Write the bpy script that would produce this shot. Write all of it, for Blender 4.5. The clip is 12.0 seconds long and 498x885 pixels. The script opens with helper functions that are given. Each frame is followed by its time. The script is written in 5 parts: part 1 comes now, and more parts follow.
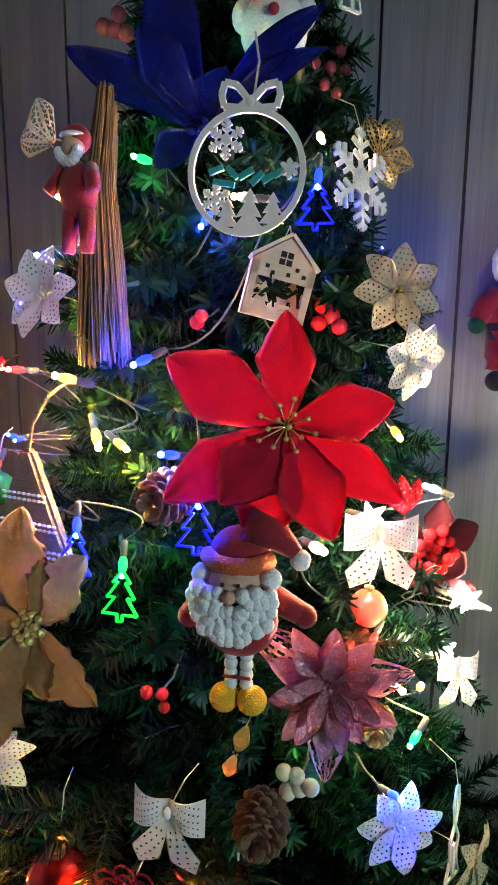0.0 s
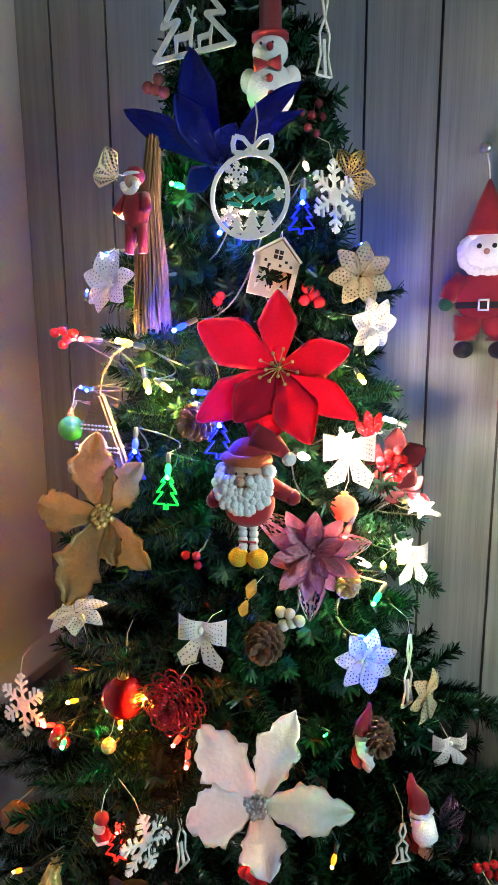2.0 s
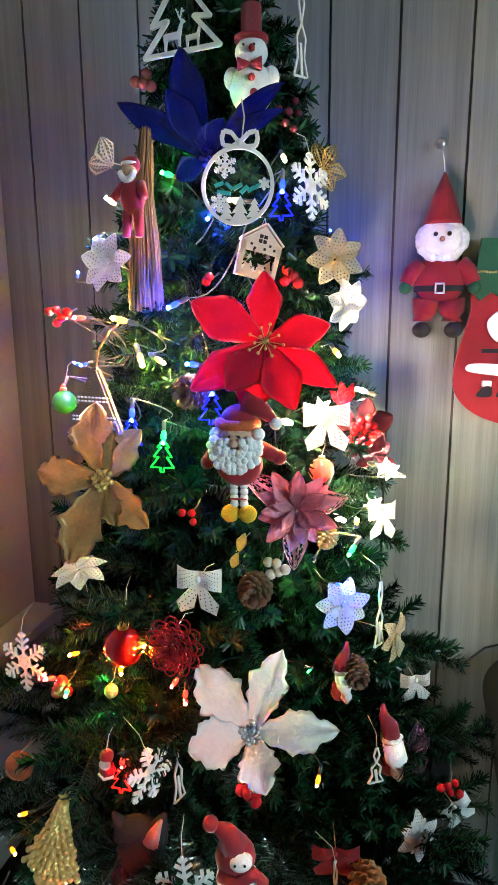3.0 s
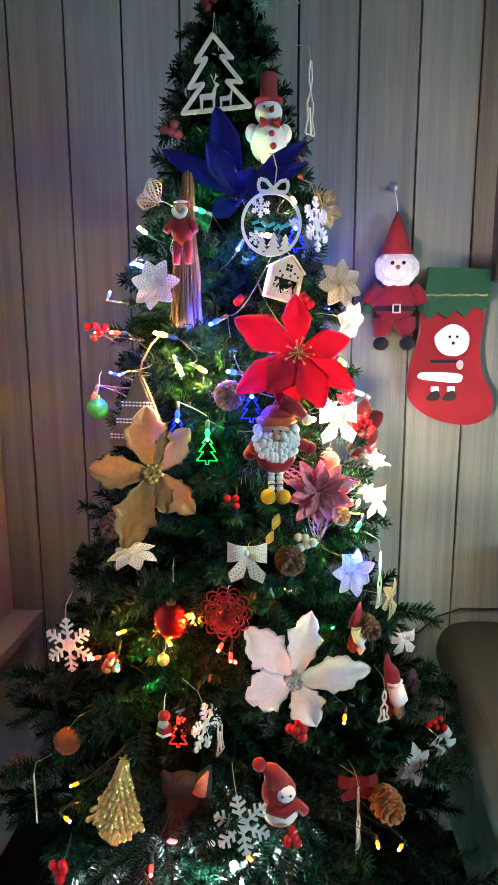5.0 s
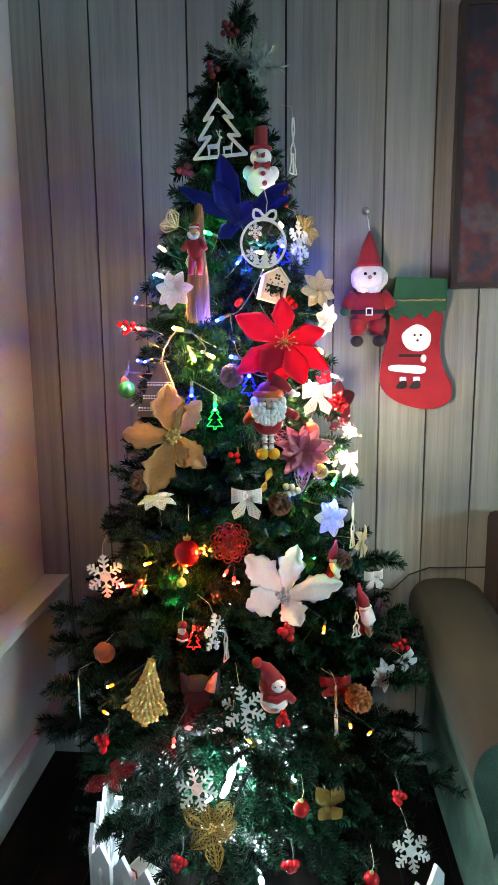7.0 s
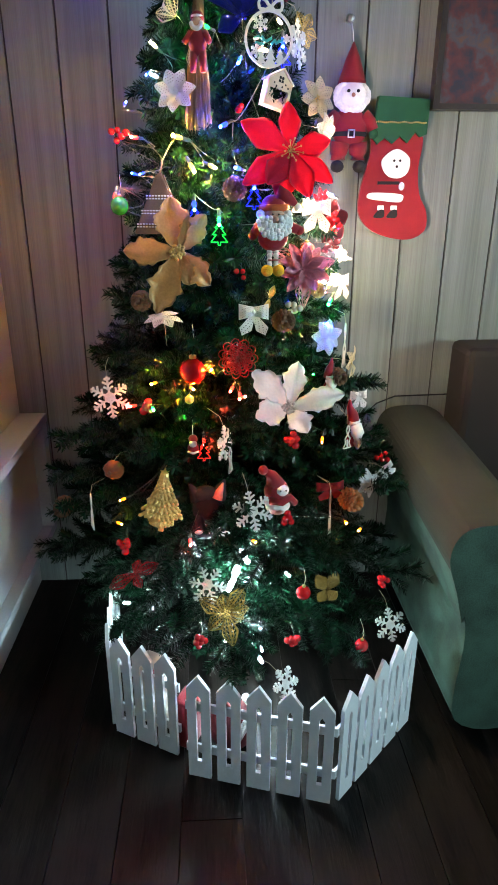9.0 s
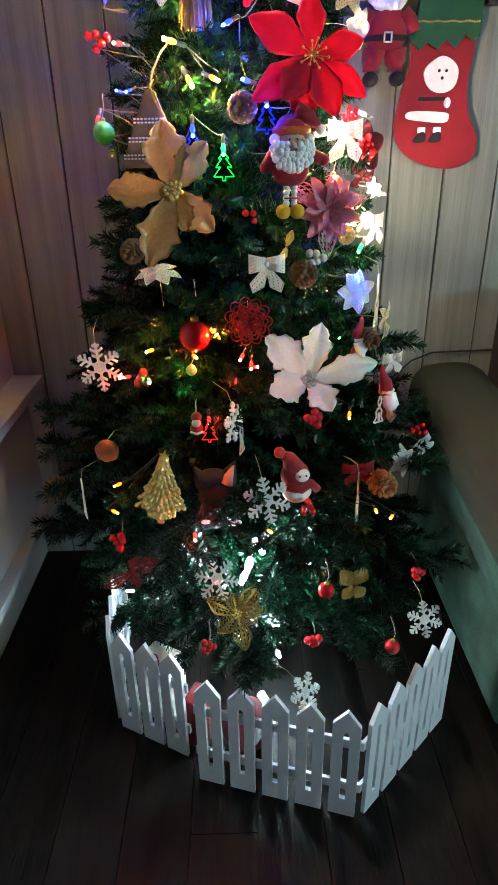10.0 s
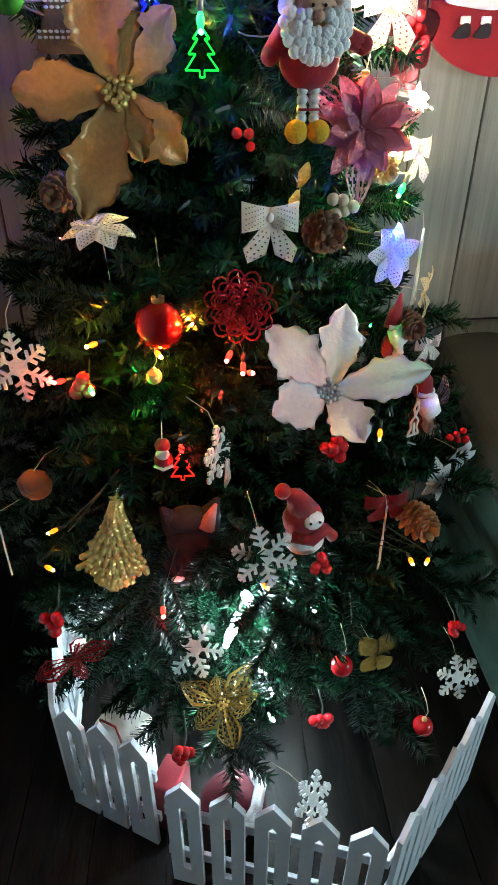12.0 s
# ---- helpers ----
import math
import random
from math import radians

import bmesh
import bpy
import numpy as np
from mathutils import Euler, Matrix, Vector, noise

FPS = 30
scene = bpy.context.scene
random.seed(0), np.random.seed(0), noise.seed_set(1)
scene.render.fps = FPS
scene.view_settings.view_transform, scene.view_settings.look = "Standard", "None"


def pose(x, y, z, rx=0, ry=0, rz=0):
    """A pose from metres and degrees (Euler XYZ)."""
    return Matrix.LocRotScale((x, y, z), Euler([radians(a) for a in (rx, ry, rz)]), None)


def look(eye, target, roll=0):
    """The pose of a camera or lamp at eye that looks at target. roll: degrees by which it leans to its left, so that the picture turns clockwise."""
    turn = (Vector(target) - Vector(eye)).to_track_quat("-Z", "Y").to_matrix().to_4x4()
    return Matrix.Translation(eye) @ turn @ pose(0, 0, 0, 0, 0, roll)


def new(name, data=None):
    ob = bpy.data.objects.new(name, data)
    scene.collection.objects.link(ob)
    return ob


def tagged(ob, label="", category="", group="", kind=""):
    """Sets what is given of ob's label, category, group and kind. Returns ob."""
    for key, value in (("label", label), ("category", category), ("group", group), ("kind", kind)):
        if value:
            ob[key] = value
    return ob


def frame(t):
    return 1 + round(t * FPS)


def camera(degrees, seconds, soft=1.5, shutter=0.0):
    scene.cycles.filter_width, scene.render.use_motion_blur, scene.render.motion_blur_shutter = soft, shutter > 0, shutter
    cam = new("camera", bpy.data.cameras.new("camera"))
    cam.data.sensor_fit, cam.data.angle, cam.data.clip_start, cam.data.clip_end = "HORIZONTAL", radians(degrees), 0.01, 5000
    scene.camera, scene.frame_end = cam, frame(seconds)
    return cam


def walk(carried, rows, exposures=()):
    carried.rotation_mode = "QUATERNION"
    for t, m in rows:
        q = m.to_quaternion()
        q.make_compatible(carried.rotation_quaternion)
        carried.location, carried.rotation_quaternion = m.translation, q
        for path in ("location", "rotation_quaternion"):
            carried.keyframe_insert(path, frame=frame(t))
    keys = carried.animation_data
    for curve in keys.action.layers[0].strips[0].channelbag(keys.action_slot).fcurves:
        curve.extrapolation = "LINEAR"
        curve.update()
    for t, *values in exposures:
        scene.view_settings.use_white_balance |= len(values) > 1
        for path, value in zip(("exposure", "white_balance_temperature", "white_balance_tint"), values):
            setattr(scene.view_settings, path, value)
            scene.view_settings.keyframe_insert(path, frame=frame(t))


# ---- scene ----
cam = camera(42.8, 12.0, soft=1.6)
METRES, EYE, TILT, LEAN, TURN = 1.68, 1.328, 0.0, 0.0, 16.3
ROWS = [
    (0.0, 0.0, 0.0, 0.0, 0.09, -10.19, -0.5),
    (0.5, -0.0107, -0.0232, -0.0069, -1.68, -10.22, -0.07),
    (1.0, -0.0016, -0.0446, -0.0113, -1.45, -10.68, 0.14),
    (1.5, 0.0047, -0.0881, -0.0126, 1.11, -10.85, 0.14),
    (2.0, 0.0117, -0.1342, -0.012, 2.03, -10.75, 0.42),
    (2.5, 0.0108, -0.1627, -0.0168, 1.24, -11.69, 0.33),
    (3.0, -0.0133, -0.1813, -0.019, -2.26, -11.78, 0.35),
    (3.5, -0.056, -0.1948, -0.0174, -6.18, -11.07, 0.55),
    (5.5, -0.1507, -0.291, -0.021, -12.31, -9.81, 0.04),
    (6.0, -0.1497, -0.3395, -0.0243, -11.38, -8.93, 0.3),
    (6.5, -0.1517, -0.3823, -0.03, -11.49, -8.91, 0.4),
    (8.5, -0.2689, -0.4499, -0.0746, -18.1, -15.94, 0.0),
    (9.0, -0.2744, -0.4261, -0.0868, -19.38, -21.13, -0.19),
    (9.5, -0.2619, -0.3803, -0.0977, -18.92, -25.67, 0.38),
    (10.0, -0.223, -0.3163, -0.0927, -17.36, -26.53, 0.94),
    (10.5, -0.1905, -0.2666, -0.098, -14.84, -28.18, 0.51),
    (11.0, -0.1791, -0.2215, -0.1004, -15.32, -30.64, 0.53),
    (11.5, -0.1738, -0.1568, -0.108, -18.36, -31.18, 0.45),
    (12.0, -0.1749, -0.1106, -0.1185, -19.93, -32.47, -0.3),
]
EXPOSURE = 0.0
walk(cam, [(t, pose(0, 0, EYE, TILT, LEAN, TURN) @ pose(METRES * x, METRES * y, METRES * z, 90 + pitch, roll, yaw)) for t, x, y, z, yaw, pitch, roll in ROWS],
     exposures=[(0.0, EXPOSURE - 0.65), (0.5, EXPOSURE - 0.35), (1.5, EXPOSURE - 0.1), (2.5, EXPOSURE), (6.0, EXPOSURE + 0.12), (8.5, EXPOSURE + 0.05), (9.0, EXPOSURE + 0.15), (9.5, EXPOSURE - 0.15), (10.5, EXPOSURE - 0.3), (12.0, EXPOSURE - 0.4)])

# ---- world and lights ----
world = bpy.data.worlds.new("world")
scene.world = world
world.use_nodes = True
sky = world.node_tree.nodes.new("ShaderNodeTexSky")
sky.sky_type, sky.sun_disc = "NISHITA", False
sky.sun_elevation, sky.sun_rotation = radians(8), radians(70)
world.node_tree.links.new(sky.outputs[0], world.node_tree.nodes["Background"].inputs[0])
world.node_tree.nodes["Background"].inputs[1].default_value = 0.05


def area(name, m, sx, sy, power, colour, spread=180):
    lamp = bpy.data.lights.new(name, "AREA")
    lamp.shape, lamp.size, lamp.size_y, lamp.energy, lamp.color = "RECTANGLE", sx, sy, power, colour
    lamp.spread = radians(spread)
    ob = new(name, lamp)
    ob.matrix_world = m
    return ob


# dusk daylight through the window of the east wall
area("window_daylight", look((3.15, -1.50, 1.40), (-0.75, 0.60, 0.90)), 0.9, 0.6, 13.5, (0.66, 0.94, 1.0), 60)


# ---- materials ----
def material(name, base, rough=0.6, metal=0.0, vary=0.25, scale=8.0, fine=120.0, bump=0.15, stretch=(1, 1, 1), dark=0.55,
             spec=0.5, sheen=0.0, per_object=0.0, island=0.0, transmission=0.0, glitter=0.0, coords="Object"):
    """A surface with two scales of variation (stains and grain), a fine bump, and optional glitter."""
    m = bpy.data.materials.new(name)
    m.use_nodes = True
    t = m.node_tree
    n, link = t.nodes, t.links.new
    b = n["Principled BSDF"]
    co = n.new("ShaderNodeTexCoord")
    mp = n.new("ShaderNodeMapping")
    mp.inputs["Scale"].default_value = stretch
    link(co.outputs[coords], mp.inputs["Vector"])
    big, small = n.new("ShaderNodeTexNoise"), n.new("ShaderNodeTexNoise")
    big.inputs["Scale"].default_value, small.inputs["Scale"].default_value = scale, fine
    big.inputs["Detail"].default_value, small.inputs["Detail"].default_value = 4, 5
    link(mp.outputs[0], big.inputs["Vector"])
    link(mp.outputs[0], small.inputs["Vector"])
    add = n.new("ShaderNodeMath")
    add.operation = "MULTIPLY_ADD"
    link(big.outputs[0], add.inputs[0])
    add.inputs[1].default_value = 0.6
    half = n.new("ShaderNodeMath")
    half.operation = "MULTIPLY"
    link(small.outputs[0], half.inputs[0])
    half.inputs[1].default_value = 0.4
    link(half.outputs[0], add.inputs[2])
    value = add.outputs[0]
    for kind, amount in (("object", per_object), ("island", island)):
        if amount:
            src = n.new("ShaderNodeObjectInfo" if kind == "object" else "ShaderNodeNewGeometry")
            k = n.new("ShaderNodeMath")
            k.operation = "MULTIPLY_ADD"
            link(src.outputs["Random" if kind == "object" else "Random Per Island"], k.inputs[0])
            k.inputs[1].default_value = amount
            link(value, k.inputs[2])
            sub = n.new("ShaderNodeMath")
            sub.operation = "SUBTRACT"
            link(k.outputs[0], sub.inputs[0])
            sub.inputs[1].default_value = amount / 2
            value = sub.outputs[0]
    ramp = n.new("ShaderNodeValToRGB")
    ramp.color_ramp.elements[0].position, ramp.color_ramp.elements[1].position = 0.5 - vary, 0.5 + vary
    ramp.color_ramp.elements[0].color = (*[c * dark for c in base], 1)
    ramp.color_ramp.elements[1].color = (*[min(1, c * 1.15) for c in base], 1)
    link(value, ramp.inputs[0])
    link(ramp.outputs[0], b.inputs["Base Color"])
    b.inputs["Roughness"].default_value, b.inputs["Metallic"].default_value = rough, metal
    b.inputs["Specular IOR Level"].default_value = spec
    b.inputs["Sheen Weight"].default_value = sheen
    b.inputs["Transmission Weight"].default_value = transmission
    height = small.outputs[0]
    if glitter:
        v = n.new("ShaderNodeTexVoronoi")
        v.inputs["Scale"].default_value = glitter
        link(co.outputs["Object"], v.inputs["Vector"])
        tilt, face, unit = n.new("ShaderNodeVectorMath"), n.new("ShaderNodeNewGeometry"), n.new("ShaderNodeVectorMath")
        tilt.operation, unit.operation = "MULTIPLY_ADD", "NORMALIZE"
        link(v.outputs["Color"], tilt.inputs[0])
        tilt.inputs[1].default_value = [1.3 * bump] * 3
        centred = n.new("ShaderNodeVectorMath")
        centred.operation = "SUBTRACT"
        link(face.outputs["Normal"], centred.inputs[0])
        centred.inputs[1].default_value = [0.65 * bump] * 3
        link(centred.outputs[0], tilt.inputs[2])
        link(tilt.outputs[0], unit.inputs[0])
        link(unit.outputs[0], b.inputs["Normal"])
        return m
    if bump:
        bm_ = n.new("ShaderNodeBump")
        bm_.inputs["Strength"].default_value, bm_.inputs["Distance"].default_value = bump, 0.002
        link(height, bm_.inputs["Height"])
        link(bm_.outputs[0], b.inputs["Normal"])
    return m


def glow(name, colour, strength):
    m = bpy.data.materials.new(name)
    m.use_nodes = True
    b = m.node_tree.nodes["Principled BSDF"]
    b.inputs["Base Color"].default_value = (*colour, 1)
    b.inputs["Emission Color"].default_value = (*colour, 1)
    b.inputs["Emission Strength"].default_value = strength
    return m


M_PANEL = material("wall_panel_laminate", (0.205, 0.238, 0.230), 0.45, vary=0.22, scale=6, fine=60, stretch=(9, 9, 0.16), dark=0.6, bump=0.1, per_object=0.1)
M_GROOVE = material("panel_groove", (0.05, 0.047, 0.047), 0.8)
M_PLASTER = material("white_wall_paint", (0.44, 0.45, 0.45), 0.7, vary=0.4, scale=3, dark=0.85)
# colours of unseen walls and ceiling, lowered so that less light bounces
M_DIM = material("unseen_wall_low_bounce", (0.16, 0.15, 0.15), 0.8, vary=0.4, scale=3, dark=0.85)
M_CEIL = material("ceiling_paint", (0.40, 0.39, 0.38), 0.9, dark=0.9)
M_LEDGE = material("white_ledge_paint", (0.36, 0.40, 0.43), 0.5, vary=0.4, scale=5, dark=0.82)
M_FLOOR = material("dark_floor_boards", (0.0085, 0.0062, 0.0052), 0.45, vary=0.07, scale=4, fine=24, stretch=(8, 0.8, 8), dark=0.06, bump=0.3, per_object=0.12, spec=0.15)
M_GAP = material("floor_gap", (0.006, 0.0055, 0.0055), 0.8)
# green raised for the tree lights on the arm's side, olive lowered for shade
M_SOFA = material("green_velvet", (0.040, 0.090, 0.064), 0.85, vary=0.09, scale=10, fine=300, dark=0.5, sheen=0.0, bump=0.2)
M_SOFA_SHADE = material("velvet_shaded_olive", (0.014, 0.018, 0.008), 0.85, vary=0.2, scale=7, fine=300, dark=0.45, sheen=0.0, bump=0.2)
M_SOFA_BACK = material("brown_upholstery", (0.012, 0.008, 0.006), 0.85, vary=0.3, scale=6, fine=300)
M_NEEDLE = material("pine_needle", (0.006, 0.036, 0.016), 0.30, vary=0.3, scale=14, fine=160, dark=0.12, island=0.8, per_object=0.15, bump=0.0, spec=0.13)
M_TWIG = material("branch_wire", (0.012, 0.026, 0.014), 0.7)
M_TRUNK = material("trunk_pole", (0.02, 0.03, 0.02), 0.6)
M_FENCE = material("white_fence_wood", (0.64, 0.68, 0.72), 0.55, vary=0.4, scale=20, dark=0.85, bump=0.15, per_object=0.1)
M_RED = material("red_felt", (0.25, 0.004, 0.014), 0.85, vary=0.3, scale=20, fine=500, dark=0.7, sheen=0.15, bump=0.3)
M_WHITE_FUR = material("white_plush", (0.8, 0.79, 0.8), 0.95, vary=0.35, scale=60, fine=400, dark=0.75, bump=0.8)
M_BLACK = material("black_felt", (0.015, 0.015, 0.02), 0.9, fine=400, bump=0.3)
M_GREEN = material("green_felt", (0.008, 0.085, 0.035), 0.85, vary=0.3, scale=20, fine=500, dark=0.7, bump=0.3)
M_GOLD = material("gold_glitter", (0.84, 0.62, 0.22), 0.36, metal=0.55, glitter=500, bump=0.55, dark=0.5)
M_SILVER = material("silver_metal", (0.7, 0.7, 0.72), 0.3, metal=1.0)
M_CANVAS = material("oil_canvas", (0.06, 0.04, 0.05), 0.55, vary=0.2, scale=7, fine=30, dark=0.3, bump=0.6)
ramp = next(n for n in M_CANVAS.node_tree.nodes if n.type == "VALTORGB").color_ramp
for pos, col in ((0.42, (0.012, 0.02, 0.04, 1)), (0.50, (0.07, 0.018, 0.022, 1)), (0.56, (0.045, 0.05, 0.07, 1)), (0.62, (0.10, 0.05, 0.03, 1))):
    ramp.elements.new(pos).color = col
M_DARKFRAME = material("dark_frame", (0.03, 0.025, 0.025), 0.4)


# ---- building helpers ----
def part(name, bm, mat, parent=None, label="", smooth=False):
    """Links a bmesh as one mesh object, under a thing where one is given."""
    me = bpy.data.meshes.new(name)
    bm.to_mesh(me)
    bm.free()
    return from_mesh(name, me, mat, parent, label, smooth)


def from_mesh(name, me, mat, parent=None, label="", smooth=False):
    if mat and not me.materials:
        me.materials.append(mat)
    if smooth:
        me.polygons.foreach_set("use_smooth", [True] * len(me.polygons))
    ob = new(name, me)
    if parent:
        ob.parent = parent
    if label:
        ob["label"] = label
    return ob


def thing(name, label, category, group="", kind="", m=None):
    ob = new(name)
    ob.empty_display_size = 0.02
    tagged(ob, label, category, group, kind)
    if m:
        ob.matrix_world = m
    return ob


def box(bm, x0, y0, z0, x1, y1, z1, m=None, bevel=0.0):
    r = bmesh.ops.create_cube(bm, size=1)
    vs = r["verts"]
    for v in vs:
        v.co = Vector((x0 + (v.co.x + 0.5) * (x1 - x0), y0 + (v.co.y + 0.5) * (y1 - y0), z0 + (v.co.z + 0.5) * (z1 - z0)))
    if bevel:
        es = list({e for v in vs for e in v.link_edges})
        r = bmesh.ops.bevel(bm, geom=es, offset=bevel, segments=2, affect="EDGES", profile=0.5)
        vs = list({v for f in r["faces"] for v in f.verts} | {v for v in vs if v.is_valid})
    if m:
        bmesh.ops.transform(bm, matrix=m, verts=vs)
    return bm


def cube(x0, y0, z0, x1, y1, z1, bevel=0.0):
    return box(bmesh.new(), x0, y0, z0, x1, y1, z1, None, bevel)


def ball(bm, x, y, z, r, sx=1, sy=1, sz=1, seg=12, m=None):
    mm = (m or Matrix()) @ Matrix.Translation((x, y, z)) @ Matrix.Diagonal((sx, sy, sz, 1))
    bmesh.ops.create_uvsphere(bm, u_segments=seg, v_segments=max(6, seg * 2 // 3), radius=r, matrix=mm)
    return bm


def cone(bm, a, b, r0, r1, seg=10):
    a, b = Vector(a), Vector(b)
    d = b - a
    mm = Matrix.Translation((a + b) / 2) @ d.to_track_quat("Z", "Y").to_matrix().to_4x4()
    bmesh.ops.create_cone(bm, cap_ends=True, segments=seg, radius1=r0, radius2=r1, depth=d.length, matrix=mm)
    return bm


def cube_mesh(name, x0, y0, z0, x1, y1, z1):
    me = bpy.data.meshes.new(name)
    bm = cube(x0, y0, z0, x1, y1, z1)
    bm.to_mesh(me)
    bm.free()
    return me


def tube(bm, pts, r, seg=6):
    """A bent rod along the points."""
    rings = []
    pts = [Vector(p) for p in pts]
    for i, p in enumerate(pts):
        d = (pts[min(i + 1, len(pts) - 1)] - pts[max(i - 1, 0)]).normalized()
        q = d.to_track_quat("Z", "Y")
        rr = r[i] if isinstance(r, (list, tuple)) else r
        rings.append([bm.verts.new(p + q @ Vector((rr * math.cos(k * math.tau / seg), rr * math.sin(k * math.tau / seg), 0))) for k in range(seg)])
    for u, v in zip(rings, rings[1:]):
        for k in range(seg):
            bm.faces.new((u[k], u[(k + 1) % seg], v[(k + 1) % seg], v[k]))
    bm.faces.new(list(reversed(rings[0])))
    bm.faces.new(rings[-1])
    return bm


def lathe(bm, profile, seg=20, m=None):
    """A turned solid from (radius, height) pairs."""
    rings = []
    m = m or Matrix()
    for r, z in profile:
        rings.append([bm.verts.new(m @ Vector((r * math.cos(k * math.tau / seg), r * math.sin(k * math.tau / seg), z))) for k in range(seg)])
    for u, v in zip(rings, rings[1:]):
        for k in range(seg):
            bm.faces.new((u[k], u[(k + 1) % seg], v[(k + 1) % seg], v[k]))
    bm.faces.new(list(reversed(rings[0])))
    bm.faces.new(rings[-1])
    return bm


def plate(bm, outline, z0, z1, m=None):
    """A flat plate with the outline given, between two heights."""
    m = m or Matrix()
    lo = [bm.verts.new(m @ Vector((x, y, z0))) for x, y in outline]
    hi = [bm.verts.new(m @ Vector((x, y, z1))) for x, y in outline]
    n = len(outline)
    bm.faces.new(list(reversed(lo)))
    bm.faces.new(hi)
    for i in range(n):
        bm.faces.new((lo[i], lo[(i + 1) % n], hi[(i + 1) % n], hi[i]))
    return bm


def smooth_closed(points, n=8):
    """A rounded closed outline through the points."""
    out = []
    k = len(points)
    for i in range(k):
        p0, p1, p2, p3 = (Vector(points[(i + j - 1) % k]) for j in range(4))
        for s in range(n):
            t = s / n
            out.append(0.5 * ((2 * p1) + (p2 - p0) * t + (2 * p0 - 5 * p1 + 4 * p2 - p3) * t * t + (3 * p1 - p0 - 3 * p2 + p3) * t ** 3))
    return [(v.x, v.y) for v in out]


# ---- the room ----
WALL_Y, LEFT_X, EAST_X, SOUTH_Y, TOP_Z = 1.01, -0.825, 3.2, -4.0, 2.5


def setting(name, bm, mat, label, category):
    return tagged(part(name, bm, mat), label, category, kind="structure")


floor = setting("floor", cube(LEFT_X - 0.1, SOUTH_Y - 0.1, -0.1, EAST_X + 0.1, WALL_Y + 0.12, -0.008), M_GAP, "dark brown wooden floor boards with fine gaps", "floor")
wall_north = setting("wall_north", cube(LEFT_X - 0.1, WALL_Y + 0.006, -0.008, EAST_X + 0.1, WALL_Y + 0.12, TOP_Z), M_GROOVE, "pale grey wood-grain panelled wall with dark vertical grooves", "wall")
wall_west = setting("wall_west", cube(LEFT_X - 0.1, SOUTH_Y, -0.008, LEFT_X, WALL_Y + 0.006, TOP_Z), M_PLASTER, "plain white painted side wall", "wall")
# rear wall, east wall and ceiling are unseen; their dark tone only limits bounce
wall_south = setting("wall_south", cube(LEFT_X - 0.1, SOUTH_Y - 0.1, -0.008, EAST_X + 0.1, SOUTH_Y, TOP_Z), M_DIM, "plain unseen rear wall, darkened to cut bounced light", "wall")
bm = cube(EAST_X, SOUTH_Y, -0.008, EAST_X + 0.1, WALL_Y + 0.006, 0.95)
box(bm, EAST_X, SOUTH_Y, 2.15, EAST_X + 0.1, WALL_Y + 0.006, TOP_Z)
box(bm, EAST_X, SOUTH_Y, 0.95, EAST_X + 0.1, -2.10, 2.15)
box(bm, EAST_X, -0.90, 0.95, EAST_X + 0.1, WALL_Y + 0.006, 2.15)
wall_east = setting("wall_east", bm, M_DIM, "unseen wall with a window opening, darkened to cut bounced light", "wall")
ceiling = setting("ceiling", cube(LEFT_X - 0.1, SOUTH_Y - 0.1, TOP_Z, EAST_X + 0.1, WALL_Y + 0.12, TOP_Z + 0.1), M_CEIL, "plain unseen ceiling, greyed to cut bounced light", "ceiling")

# radiator ledge along the west wall
ledge = thing("radiator_ledge", "white painted boxed ledge along the side wall", "ledge", kind="structure")
part("ledge_top", cube(LEFT_X, -1.2, 0.555, -0.745, 1.008, 0.582, 0.003), M_LEDGE, ledge)
part("end_post", cube(-0.79, 0.965, 0.225, -0.748, 1.006, 0.555, 0.002), M_LEDGE, ledge)
part("front_panel", cube(LEFT_X, -1.2, 0.225, -0.785, 0.965, 0.555), M_LEDGE, ledge)
part("bottom_rail", cube(LEFT_X, -1.2, 0.20, -0.752, 1.004, 0.225, 0.002), M_LEDGE, ledge)

# painting on the panelled wall
art = thing("painting", "dark abstract painting in a thin dark frame on the panelled wall", "painting")
part("canvas", cube(0.337, 0.972, 1.405, 0.95, 0.998, 2.06), M_CANVAS, art, "dark blue and maroon mottled canvas")
bm = cube(0.322, 0.966, 1.392, 0.337, 1.003, 2.075)
box(bm, 0.95, 0.966, 1.392, 0.965, 1.003, 2.075)
box(bm, 0.337, 0.966, 1.392, 0.95, 1.003, 1.405)
box(bm, 0.337, 0.966, 2.06, 0.95, 1.003, 2.075)
part("frame", bm, M_DARKFRAME, art)

# sofa with its arm towards the tree
sofa = thing("sofa", "green velvet sofa beside the tree, its rounded arm painted shaded olive on top", "sofa")
arm_profile = smooth_closed([(0.305, 0.04), (0.300, 0.28), (0.272, 0.42), (0.243, 0.52), (0.268, 0.585), (0.34, 0.60), (0.41, 0.59), (0.455, 0.53), (0.462, 0.30), (0.462, 0.04)], 6)
bm = bmesh.new()
plate(bm, [(x, z) for x, z in arm_profile], 0.0, 1.0)
for v in bm.verts:
    x, z, k = v.co
    y = 0.98 - 0.67 * k
    lift = 0.0 if z < 0.35 else -0.045 * k
    v.co = Vector((x, y, z + lift))
bmesh.ops.recalc_face_normals(bm, faces=bm.faces)
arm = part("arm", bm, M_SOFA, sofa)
arm.data.materials.append(M_SOFA_SHADE)
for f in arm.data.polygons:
    # the olive roll over the green side, painted darker for the shade there
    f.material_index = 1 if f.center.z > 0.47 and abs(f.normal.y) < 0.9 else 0
